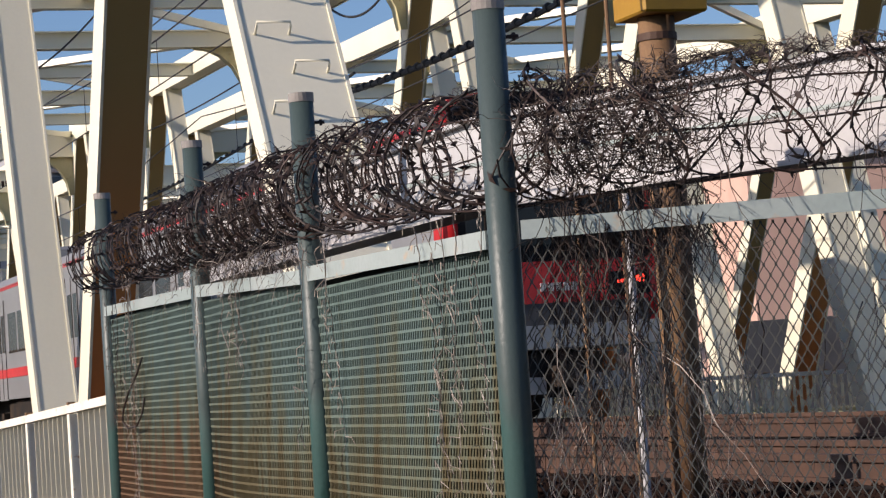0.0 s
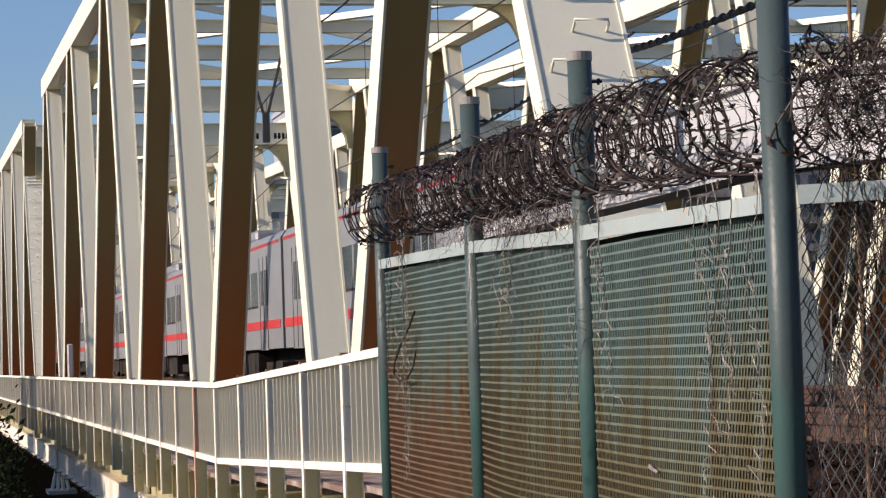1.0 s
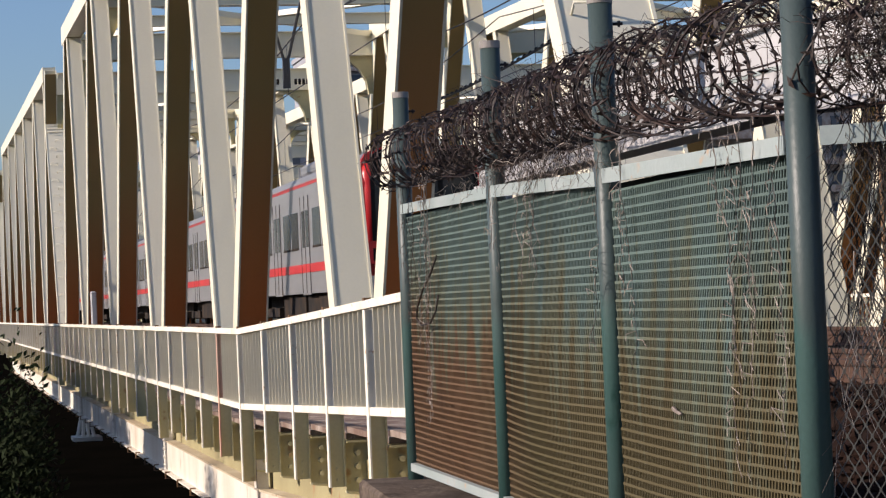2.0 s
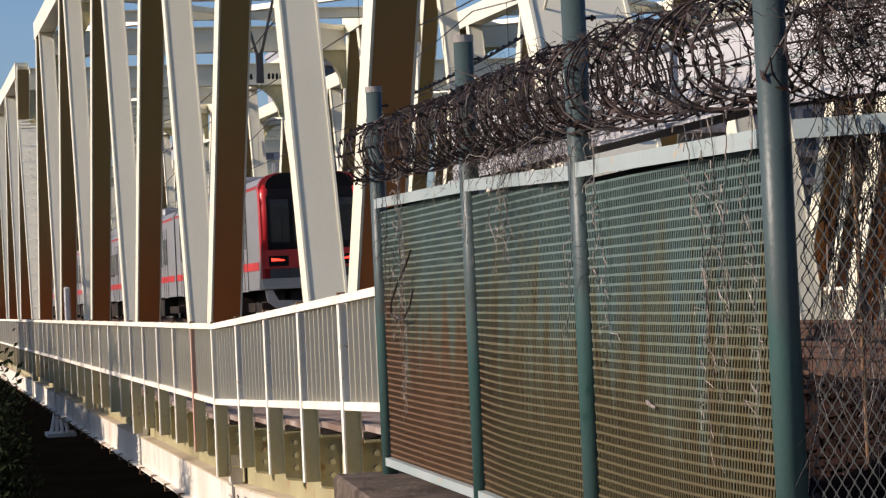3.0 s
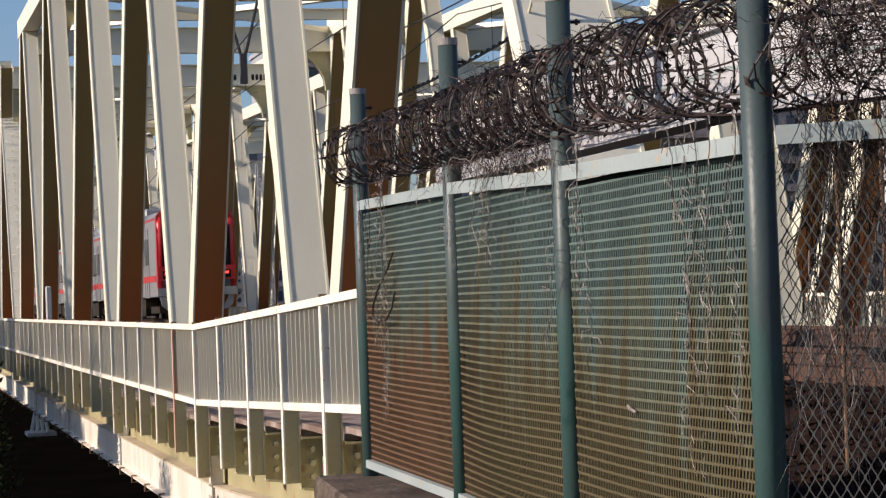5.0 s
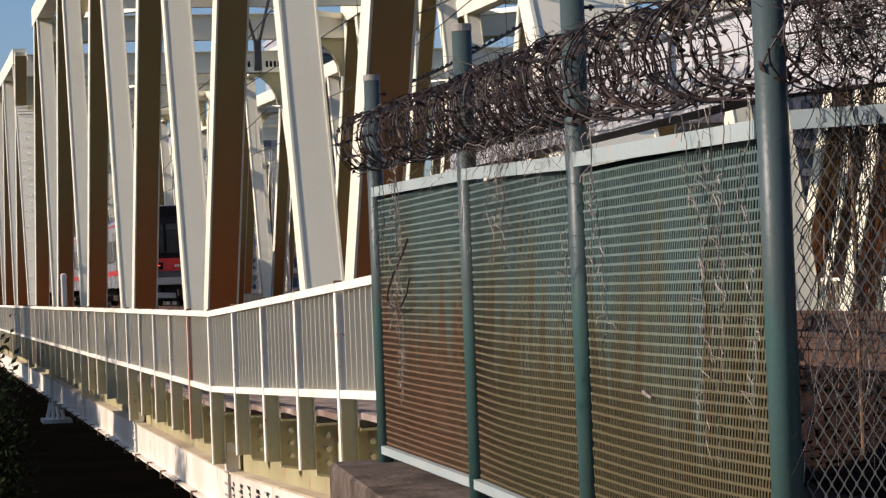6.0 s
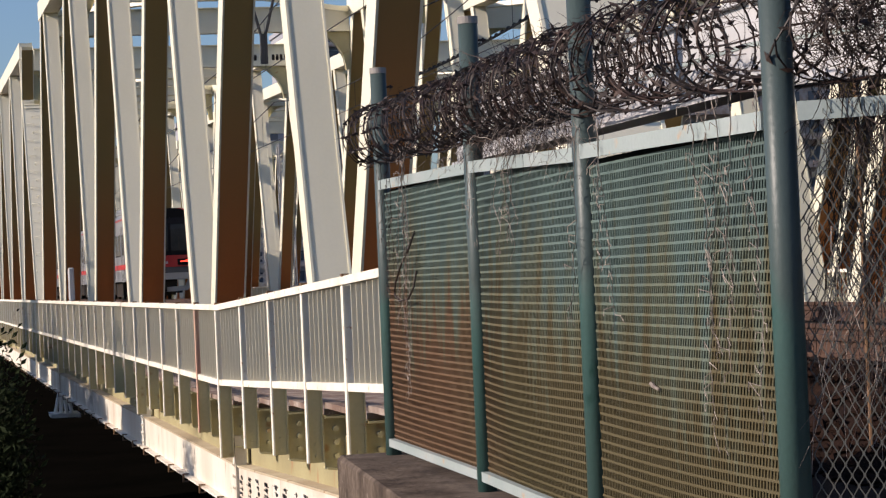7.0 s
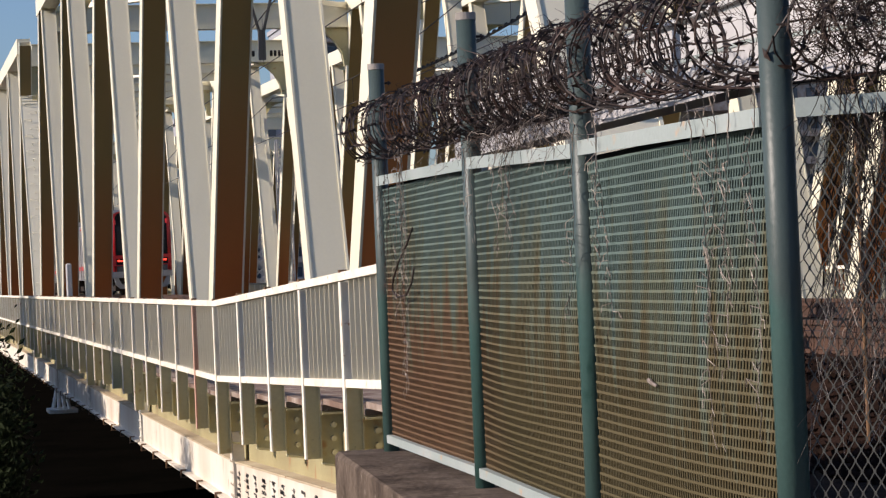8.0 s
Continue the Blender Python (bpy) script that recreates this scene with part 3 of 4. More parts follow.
for k in range(9):
    y0 = 14.9 + 10.6 * k
    bm = B()
    ramp_slab(bm, EGX, EGX + 0.02, y0 + 0.15, y0 + 10.45, -0.88, -0.45)
    g = part("web", bm, FASCIA, pipe)
    part("bottom_flange", ramp_slab(B(), EGX - 0.09, EGX + 0.5, y0 + 0.15, y0 + 10.45, -0.91, -0.88), FASCIA, pipe)
    part("top_flange", ramp_slab(B(), EGX - 0.02, EGX + 0.5, y0 + 0.15, y0 + 10.45, -0.45, -0.43), LEDGE, pipe)
    part("upper_web", ramp_slab(B(), EGX + 0.15, EGX + 0.17, y0 + 0.13, y0 + 10.47, -0.43, 0.05), SHADEWEB, pipe, "recessed web, its shade put in as dull olive-yellow")
    bm = B()
    box(bm, (EGX - 0.03, y0 - 0.11, -0.93), (EGX + 0.10, y0 + 0.11, -0.10))
    for q in range(5):
        tube(bm, [(EGX - 0.03, y0 - 0.07, -0.82 + 0.13 * q), (EGX - 0.045, y0 - 0.07, -0.82 + 0.13 * q)], 0.018, 6)
        tube(bm, [(EGX - 0.03, y0 + 0.07, -0.82 + 0.13 * q), (EGX - 0.045, y0 + 0.07, -0.82 + 0.13 * q)], 0.018, 6)
    part("joint_post", bm, FASCIA, pipe)
    for q in range(6):
        bm = B()
        yq = y0 + 0.9 + 1.75 * q
        z = rail_z(yq)
        slab(bm, [(EGX - 0.12, yq, -0.97 + z), (EGX - 0.12, yq, -0.86 + z), (EGX - 0.04, yq, -0.86 + z), (EGX - 0.04, yq, -0.875 + z), (EGX - 0.10, yq, -0.875 + z), (EGX - 0.10, yq, -0.955 + z), (EGX - 0.04, yq, -0.955 + z), (EGX - 0.04, yq, -0.97 + z)], (0, 0.05, 0))
        part("clamp", bm, RUSTPIPE, g)
    if k == 0:
        # stencilled columns of small black strokes
        gm = random.Random(3)
        for c in range(9):
            yc = 25.0 - 0.62 * c
            bm = B()
            for r in range(5):
                zc = -0.54 - 0.062 * r + rail_z(yc)
                for _ in range(3):
                    dy, w = gm.random() * 0.2, 0.06 + 0.16 * gm.random()
                    box(bm, (EGX - 0.004, yc + dy, zc - 0.04 * gm.random()), (EGX - 0.001, yc + dy + w, zc - 0.04 * gm.random() + 0.012))
                box(bm, (EGX - 0.004, yc + 0.1, zc - 0.04), (EGX - 0.001, yc + 0.15, zc + 0.005))
            part("stencil_mark", bm, CABLE, g)["kind"] = "stuff"


prop = thing("white_prop", "white steel stays hanging under the walkway girder", "support")
for k in range(4):
    part("leg", tube(B(), [(3.35 + 0.12 * k, 57.9 - 0.3 * k, -1.45), (3.5 + 0.05 * k, 58.2, -0.88)], 0.05, 6), RAILWHITE, prop)
part("foot", box(B(), (3.2, 56.9, -1.52), (3.9, 58.2, -1.43)), RAILWHITE, prop)
marker = thing("white_marker", "small white marker box on the bridge", "marker")
part("body", bars(box(B(), (4.6, 70.0, 0.3), (4.78, 70.15, 2.3)), 0.04), WHITEBEAM, marker)


# ---- fence with razor coil ----
FP = [(2.188, 10.59, 2.575), (2.126, 8.54, 2.573), (2.027, 6.72, 2.50), (1.981, 4.99, 2.48), (3.45, 4.22, 2.47)]
RAIL_ENDS = [(2.012, 1.985), (1.985, 1.930), (1.934, 1.906), (1.920, 1.935)]   # underside of each top rail at its two posts
fence = thing("fence", "green pipe fence with rust-stained expanded mesh panels on concrete", "fence")
for x, y, zt in FP:
    bm = B()
    tube(bm, [(x, y, 0.70), (x, y, zt)], 0.038, 20)
    po = part("post", bm, GREEN, fence, smooth=False)
    for f in po.data.polygons:
        f.use_smooth = len(f.vertices) == 4
    bm = B()
    tube(bm, [(x, y, zt - 0.01), (x, y, zt + 0.012), (x, y, zt + 0.018)], 0.040, 20)
    part("cap", bm, CAPGREY, po, "pale weathered post cap")
    bm = B()
    tube(bm, [(x + 0.03, y - 0.01, zt - 0.075), (x + 0.065, y - 0.02, zt - 0.075)], 0.005, 6)
    tube(bm, [(x + 0.05, y - 0.015, zt - 0.075), (x + 0.058, y - 0.017, zt - 0.075)], 0.010, 6)
    part("bolt", bm, WIRE, po)


def panel_frame(pa, pb, z0, z1, belly):
    """Length of a panel and a function that gives its points: along, up, and out of the sheet, with the belly of the sheet."""
    a, b = Vector((pa[0], pa[1], 0)), Vector((pb[0], pb[1], 0))
    L = (b - a).length
    u = (b - a) / L
    nrm = Vector((u.y, -u.x, 0))
    if nrm.x > 0:
        nrm = -nrm

    def at(s, z, out):
        f, g = min(1, max(0, s / L)), min(1, max(0, (z - z0) / (z1 - z0)))
        return a + u * s + nrm * (out + belly * math.sin(math.pi * f) * math.sin(math.pi * (1 - g) ** 1.4)) + Vector((0, 0, z))
    return L, at


def strip(verts, faces, path):
    """A bar of four-cornered sections joined end to end, closed at both ends."""
    k0 = len(verts)
    for k, corners in enumerate(path):
        verts.extend(corners)
        if k:
            q = k0 + 4 * k
            for m in range(4):
                faces.append((q - 4 + m, q - 4 + (m + 1) % 4, q + (m + 1) % 4, q + m))
    faces.append((k0, k0 + 1, k0 + 2, k0 + 3))
    q = len(verts) - 4
    faces.append((q, q + 1, q + 2, q + 3))


def flattened_mesh(pa, pb, z0, z1, belly, seed):
    """Coarse expanded metal: rows of broad bonds that run along the panel, with short raked strands between them."""
    g = random.Random(seed)
    L, at = panel_frame(pa, pb, z0, z1, belly)
    pitch, row, bond, half = 0.0195, 0.0278, 0.0078, 0.0056
    verts, faces = [], []
    n_row = int((z1 - z0 - bond) / row)
    n = int(L / pitch * 2)
    for i in range(n_row + 1):
        z = z0 + i * row
        path = []
        for k in range(n + 1):
            s, w = k * pitch / 2, (0.0014 if (k + i) % 2 else -0.0014) + 0.0006 * g.random()
            path.append((at(s, z, 0.0016 + w), at(s, z + bond, 0.0010 + w), at(s, z + bond, -0.0010 + w), at(s, z, -0.0004 + w)))
        strip(verts, faces, path)
        if i == n_row:
            break
        za, zb = z + bond - 0.001, z + row + 0.001
        for k in range(n // 2):
            s = (k + (0.5 if i % 2 else 0.0) + 0.25) * pitch + 0.0006 * g.gauss(0, 1)
            path = []
            for q, (ds, out) in enumerate(((-0.0030, 0.0004), (-0.0006, 0.0006), (0.0030, 0.0012))):
                zz = za + (zb - za) * q / 2
                path.append((at(s + ds - half, zz, out), at(s + ds + half, zz, out + 0.0008), at(s + ds + half, zz, out - 0.0018), at(s + ds - half, zz, out - 0.0026)))
            strip(verts, faces, path)
    return verts, faces


def diamond_mesh(pa, pb, z0, z1, pitch, height, wide, deep):
    """Open expanded metal: strands that zigzag upward side by side and touch at the bonds."""
    L, at = panel_frame(pa, pb, z0, z1, 0.0)
    h2, p2 = height / 2, pitch / 2
    verts, faces = [], []
    for j in range(int(L / p2)):
        path = []
        for i in range(int((z1 - z0) / h2) + 1):
            odd = (i + j) % 2
            s = (j if odd else j + 1) * p2 + wide * (0.45 if odd else -0.45)
            z = z0 + i * h2
            for dz in (-0.07, 0.07):
                path.append((at(s - wide / 2, z + dz * height, deep / 2), at(s + wide / 2, z + dz * height, deep / 2), at(s + wide / 2, z + dz * height, -deep / 2), at(s - wide / 2, z + dz * height, -deep / 2)))
        strip(verts, faces, path)
    return verts, faces


def mesh_part(name, verts, faces, mat, parent, label=""):
    me = bpy.data.meshes.new(name)
    me.from_pydata([tuple(v) for v in verts], [], faces)
    me.materials.append(mat)
    ob = new(name, me)
    ob.parent = parent
    ob["kind"] = "stuff"
    if label:
        ob["label"] = label
    return ob


for i in range(4):
    pa, pb = FP[i], FP[i + 1]
    za, zb = RAIL_ENDS[i]
    zm = (za + zb) / 2 + 0.012
    z_low = 0.80
    a, b = Vector((pa[0], pa[1], 0)), Vector((pb[0], pb[1], 0))
    u = (b - a).normalized()
    nrm = Vector((u.y, -u.x, 0))
    if nrm.x > 0:
        nrm = -nrm
    a2, b2 = a + u * 0.045, b - u * 0.045
    # steel angles above and below
    for zp, zq, ht, nm in ((za, zb, 0.040, "top_rail"), (z_low, z_low, 0.032, "bottom_rail")):
        bm = B()
        up, la, lb = Vector((0, 0, ht)), Vector((0, 0, zp)), Vector((0, 0, zq))
        slab(bm, [a2 + la + nrm * 0.03, b2 + lb + nrm * 0.03, b2 + lb + nrm * 0.03 + up, a2 + la + nrm * 0.03 + up], -nrm * 0.005)
        slab(bm, [a2 + la + nrm * 0.03 + up, b2 + lb + nrm * 0.03 + up, b2 + lb - nrm * 0.015 + up, a2 + la - nrm * 0.015 + up], Vector((0, 0, 0.005)))
        part(nm, bm, CAPRAIL, fence)
    mat = SHEET if i < 3 else MESHGREY
    if i < 3:
        v, f = flattened_mesh(a2, b2, z_low + 0.02, zm, (0.02, 0.05, 0.035)[i], i)
    else:
        v, f = diamond_mesh(a2, b2, z_low + 0.02, zm, 0.0285, 0.050, 0.0032, 0.0030)
    # added sheet, so the gaps of the mesh read as dark
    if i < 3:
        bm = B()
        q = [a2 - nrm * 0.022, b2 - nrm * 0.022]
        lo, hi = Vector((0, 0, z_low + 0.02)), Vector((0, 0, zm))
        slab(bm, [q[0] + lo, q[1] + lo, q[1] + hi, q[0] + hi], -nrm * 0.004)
        part("gap_shade_sheet", bm, GAP_SHADE, fence, "dark sheet added behind the mesh to blacken its gaps")
    mesh_part("mesh_panel", v, f, mat, fence, "green expanded mesh with rust spreading from its foot" if i < 3 else "grey expanded mesh, see-through")

# concrete kerb under the fence
bm = B()
slab(bm, [(1.945, 10.78, 0.757), (2.55, 10.78, 0.757), (2.55, 5.0, 0.757), (3.75, 4.36, 0.757), (3.6, 3.95, 0.757), (1.66, 4.75, 0.757), (1.735, 8.0, 0.757)], (0, 0, -6.0))
bars(bm, 0.02)
kerb = part("kerb_wall", bm, CONCRETE)
tagged(kerb, "stained brown concrete retaining wall under the fence", "wall", kind="structure")

# white channel beam behind the coil, with a corner where the fence turns
beam = thing("white_beam", "white-painted steel channel beam behind the razor coil", "beam")
for (xa, ya), (xb, yb) in (((2.39, 9.9), (2.345, 6.1)), ((2.345, 6.1), (3.75, 2.95))):
    d = Vector((xb - xa, yb - ya, 0)).normalized()
    inn = Vector((-d.y, d.x, 0))
    a, b = Vector((xa, ya, 0)), Vector((xb, yb, 0))
    bm = B()
    Z0, Z1 = Vector((0, 0, 2.095)), Vector((0, 0, 2.335))
    slab(bm, [a + Z0, b + Z0, b + Z1, a + Z1], inn * 0.012)
    part("web", bm, WHITEBEAM, beam)
    for z in (2.335, 2.083):
        bm = B()
        Z = Vector((0, 0, z))
        slab(bm, [a + Z - inn * 0.025, b + Z - inn * 0.025, b + Z + inn * 0.10, a + Z + inn * 0.10], (0, 0, 0.014))
        part("flange", bm, WHITEBEAM, beam)
    bm = B()
    Z = Vector((0, 0, 2.21))
    slab(bm, [a + Z - inn * 0.004, b + Z - inn * 0.004, b + Z - inn * 0.004 + Vector((0, 0, 0.012)), a + Z - inn * 0.004 + Vector((0, 0, 0.012))], inn * 0.003)
    part("seam", bm, CAPRAIL, beam)
for px, py in ((2.42, 9.75), (3.72, 3.1)):
    bm = B()
    box(bm, (px, py, 0.4), (px + 0.08, py + 0.08, 2.10))
    part("support", bm, WHITEBEAM, beam)


# ---- razor coil and dry vine on the fence ----
LINE = [(2.19, 10.92, 2.29), (2.175, 10.59, 2.29), (2.126, 8.54, 2.255), (2.012, 6.72, 2.22), (1.975, 5.05, 2.165), (2.60, 4.66, 2.185), (3.45, 4.22, 2.19)]
seg = [0.0]
for p, q in zip(LINE, LINE[1:]):
    seg.append(seg[-1] + (Vector(q) - Vector(p)).length)


def on_line(s):
    """Point and direction along the coil's axis."""
    s = max(0.0, min(seg[-1] - 1e-4, s))
    k = max(i for i in range(len(seg) - 1) if seg[i] <= s)
    p, q = Vector(LINE[k]), Vector(LINE[k + 1])
    return p + (q - p) * ((s - seg[k]) / (seg[k + 1] - seg[k])), (q - p).normalized()


rng = random.Random(5)
coil = thing("razor_coil", "rusty coils of barbed tape wire along the fence top", "barbed wire")


def coil_run(s0, s1, pitch, R, phase, r):
    bm, barbs = B(), B()
    turns = (s1 - s0) / pitch
    n = int(turns * 22)
    pts = []
    for i in range(n + 1):
        th = 2 * math.pi * turns * i / n + phase
        s = s0 + (s1 - s0) * i / n + 0.03 * math.sin(th * 0.37 + phase)
        c, d = on_line(s)
        side = Vector((-d.y, d.x, 0))
        wob = 1 + 0.10 * math.sin(th * 0.23 + phase * 2) + 0.04 * math.sin(th * 1.7)
        p = c + side * (R * wob * math.cos(th)) + Vector((0, 0, R * wob * math.sin(th) - 0.01)) + d * 0.05 * math.sin(th * 2 + phase)
        pts.append(p)
        if i % 2 == 0 and i:
            t = (pts[-1] - pts[-2]).normalized()
            o = t.orthogonal().normalized()
            o.rotate(Matrix.Rotation(rng.random() * 6.28, 3, t))
            for sg in (1, -1):
                tip = p + o * sg * 0.019 + t * 0.007 * sg
                w = t.cross(o) * 0.0042
                v = [barbs.verts.new(q) for q in (p - t * 0.008 + w, p + t * 0.008 + w, p - w * 1.3, tip)]
                for f in ((0, 1, 2), (0, 1, 3), (1, 2, 3), (2, 0, 3)):
                    barbs.faces.new([v[q] for q in f])
    tube(bm, pts, r, 4)
    ob = part("coil", bm, WIRE, coil)
    o2 = part("barbed_tape", barbs, WIRE, coil)
    o2["kind"] = "stuff"


coil_run(0.0, 2.9, 0.095, 0.128, 0.3, 0.0027)
coil_run(0.05, 4.4, 0.125, 0.132, 2.0, 0.0029)
coil_run(2.3, 4.4, 0.085, 0.130, 1.1, 0.0027)
coil_run(4.3, 6.1, 0.10, 0.138, 4.0, 0.0031)
coil_run(4.35, 6.05, 0.12, 0.122, 2.6, 0.0026)
coil_run(5.95, 7.5, 0.26, 0.155, 0.5, 0.0034)
coil_run(6.0, 7.5, 0.13, 0.13, 3.5, 0.0028)
for dx, dz in ((-0.05, 0.05), (0.04, -0.02), (-0.02, -0.155)):
    pts = []
    for i in range(60):
        c, d = on_line(seg[-1] * i / 59)
        pts.append(c + Vector((-d.y, d.x, 0)) * dx + Vector((0, 0, dz + 0.01 * math.sin(i * 0.8 + dx * 40))))
    part("line_wire", tube(B(), pts, 0.0028, 5), WIRE, coil)

vine = thing("dry_vine", "leafless dry brown creeper tangled in the razor coil", "vine")


def twigs(name, count, s0, s1, mat, spread, length, rad, drop=0.0, zoff=0.0, out=0.0):
    bm = B()
    for _ in range(count):
        c, d = on_line(s0 + (s1 - s0) * rng.random())
        side = Vector((-d.y, d.x, 0))
        th, rr = rng.random() * 6.28, spread * math.sqrt(rng.random())
        p = c + side * (rr * math.cos(th) + out) + Vector((0, 0, rr * math.sin(th) + zoff))
        v = Vector((rng.gauss(0, 1), rng.gauss(0, 1), rng.gauss(0, 0.8) - drop)).normalized()
        n = rng.randint(5, 8)
        pts = [p]
        step = length * (0.5 + rng.random()) / n
        for _ in range(n):
            v = (v + Vector((rng.gauss(0, 0.45), rng.gauss(0, 0.45), rng.gauss(0, 0.45) - drop * 0.25))).normalized()
            p = p + v * step
            p.z = min(p.z, c.z + 0.135 + 0.03 * rng.random())
            pts.append(p.copy())
        tube(bm, pts, rad * (0.6 + 0.8 * rng.random()), 3, rad * 0.4)
    o = part(name, bm, mat, vine)
    o["kind"] = "stuff"


twigs("twig_tangle", 150, 0.2, 2.4, VINE, 0.12, 0.12, 0.0015)
twigs("twig_tangle", 620, 2.3, 4.3, VINE, 0.13, 0.15, 0.0016)
twigs("twig_tangle", 190, 2.3, 4.2, VINE, 0.06, 0.13, 0.0014, 1.2, -0.15)
twigs("twig_tangle", 120, 3.0, 4.3, VINEPALE, 0.10, 0.13, 0.0012, 1.0, -0.16)
twigs("twig_tangle", 190, 4.3, 6.0, VINE, 0.12, 0.12, 0.0014)
twigs("twig_tangle", 200, 4.3, 6.0, VINE, 0.02, 0.12, 0.0014, 0.0, 0.11)
twigs("twig_tangle", 1000, 5.98, 6.36, VINE, 0.14, 0.12, 0.0016)
twigs("twig_tangle", 120, 6.0, 6.4, VINEPALE, 0.14, 0.10, 0.0012)
twigs("twig_tangle", 420, 6.0, 6.4, VINE, 0.08, 0.20, 0.0015, 1.5, -0.2)
twigs("twig_tangle", 620, 6.3, 7.5, VINE, 0.03, 0.12, 0.0014, 0.0, 0.12)
twigs("twig_tangle", 260, 6.35, 7.5, VINE, 0.13, 0.15, 0.0015)
twigs("twig_tangle", 70, 6.3, 7.5, VINE, 0.10, 0.3, 0.0016, 1.2, 0.02)
twigs("twig_tangle", 90, 5.98, 6.30, VINE, 0.05, 0.45, 0.0017, 2.5, -0.40, 0.03)
twigs("twig_tangle", 90, 6.0, 6.45, VINEPALE, 0.04, 0.40, 0.0014, 2.0, -0.55, 0.03)
twigs("twig_tangle", 24, 6.4, 7.4, VINE, 0.05, 0.45, 0.0018, 2.0, -0.45, 0.03)
twigs("twig_tangle", 50, 1.6, 2.2, VINEPALE, 0.06, 0.10, 0.0011, 1.0, -0.2)


def stems(x, y, z0, z1, n, mat, swing=0.02):
    """Thin stems that hang down over a mesh panel."""
    bm = B()
    for _ in range(n):
        px, py = x - 0.012 - 0.02 * rng.random(), y + rng.gauss(0, 0.07)
        z, pts = z0 + 0.03 * rng.random(), []
        end = z1 + (z0 - z1) * 0.5 * rng.random()
        while z > end:
            pts.append((px, py, z))
            px += rng.gauss(0, 0.002)
            py += rng.gauss(0, swing)
            z -= 0.025
        tube(bm, pts, 0.0018, 3, 0.001)
        for p in pts:
            if rng.random() < 0.8:
                q = Vector(p) + Vector((-0.01, rng.gauss(0, 0.03), rng.gauss(0, 0.02)))
                tube(bm, [p, q, q + Vector((0, rng.gauss(0, 0.015), -0.02))], 0.0012, 3)
    part("stem", bm, mat, vine)


stems(2.13, 9.75, 2.12, 1.05, 5, VINEPALE, 0.012)
stems(2.13, 10.15, 2.10, 1.3, 3, VINE, 0.012)
stems(2.04, 7.7, 2.05, 1.6, 4, VINEPALE, 0.02)
stems(2.08, 8.3, 2.05, 1.5, 2, VINEPALE, 0.01)
stems(1.98, 5.5, 2.0, 1.05, 3, VINEPALE, 0.012)
stems(1.975, 5.2, 2.0, 1.2, 2, VINEPALE, 0.01)
stems(2.00, 6.5, 2.0, 1.4, 3, VINEPALE, 0.01)
part("pale_chip", tube(B(), [(1.965, 5.98, 1.275), (1.955, 5.93, 1.27), (1.96, 5.90, 1.262)], 0.007, 6, 0.004), VINEPALE, vine)
# one thick loop of stem on the far panel
part("thick_stem", tube(B(), [(2.11, 9.58, 1.79), (2.10, 9.66, 1.72), (2.10, 9.84, 1.65), (2.10, 9.98, 1.57), (2.10, 10.0, 1.52), (2.10, 9.90, 1.49), (2.10, 9.72, 1.50), (2.10, 9.60, 1.55), (2.11, 9.58, 1.62)], 0.0045, 6), WIRE, vine)


# ---- beside the track, behind the fence ----
pole = thing("rusted_pole", "thick rusted steel pole with a yellow box on top", "pole")
part("shaft", tube(B(), [(5.38, 11.1, 0.45), (5.38, 11.1, 3.9)], 0.10, 20), RUSTPIPE, pole, smooth=True)
part("band", tube(B(), [(5.38, 11.1, 3.36), (5.38, 11.1, 3.40)], 0.108, 20), STEELRAIL, pole)
bm = B()
box(bm, (5.22, 10.9, 3.49), (5.60, 11.3, 3.95))
part("box", bars(bm, 0.012), YELLOW, pole, "yellow-painted equipment box")
conduit = thing("white_conduit", "slim white conduit pipe standing beside the rusted pole", "pipe")
part("pipe", tube(B(), [(5.10, 11.05, 0.45), (5.10, 11.05, 2.9)], 0.024, 10), WHITEBEAM, conduit)
for x, y, h in ((4.75, 10.9, 3.9), (5.0, 10.9, 3.6)):
    rod = thing("thin_rod", "thin upright rusty steel rod beside the track", "rod", "rods")
    part("rod", tube(B(), [(x, y, 0.4), (x, y, h)], 0.012, 8), RUSTPIPE, rod)
bm = B()
slab(bm, [(47.5, 90, -5), (96, 80, -5), (96, 80, 11.0), (47.5, 90, 11.0)], (5, 16, 0))
house = thing("pink_building", "pale pink plastered low building behind the railway", "building")
part("wall", bm, PINK, house)
part("roof", slab(B(), [(47, 89.5, 11), (96.5, 79.4, 11), (101.6, 96.5, 11), (52, 106.6, 11)], (0, 0, 0.4)), PALECONC, house)
for k in range(7):
    x = 51.5 + 6.4 * k
    y = 90 - 10 * (x - 47.5) / 48.5
    w = part("window", box(B(), (x, y - 0.25, 6.0), (x + 1.7, y + 0.3, 7.8)), WINDOWDARK, house)
    part("frame", box(B(), (x - 0.1, y - 0.3, 5.88), (x + 1.8, y + 0.2, 6.0)), WHITEBEAM, w)
screen_wall = part("screen_wall", slab(B(), [(45, 88, -5), (95, 76.5, -5), (95, 76.5, 3.3), (45, 88, 3.3)], (0.06, 0.25, 0)), DARKWALL)
tagged(screen_wall, "dark grey panel fence in front of the pink building", "wall", kind="structure")
bm = B()
slab(bm, [(5.35, 12.5, 0.3), (5.35, 12.5, 0.66), (5.6, 12.5, 0.86), (12.0, 12.5, 0.86), (12.4, 12.5, 0.60), (15.9, 12.5, 0.60), (15.9, 12.5, 0.3)], (0, 243.5, 0))
deckbed = part("bridge_ballast", bm, BALLAST)
tagged(deckbed, "brown ballast on the bridge deck", "track bed", kind="structure")
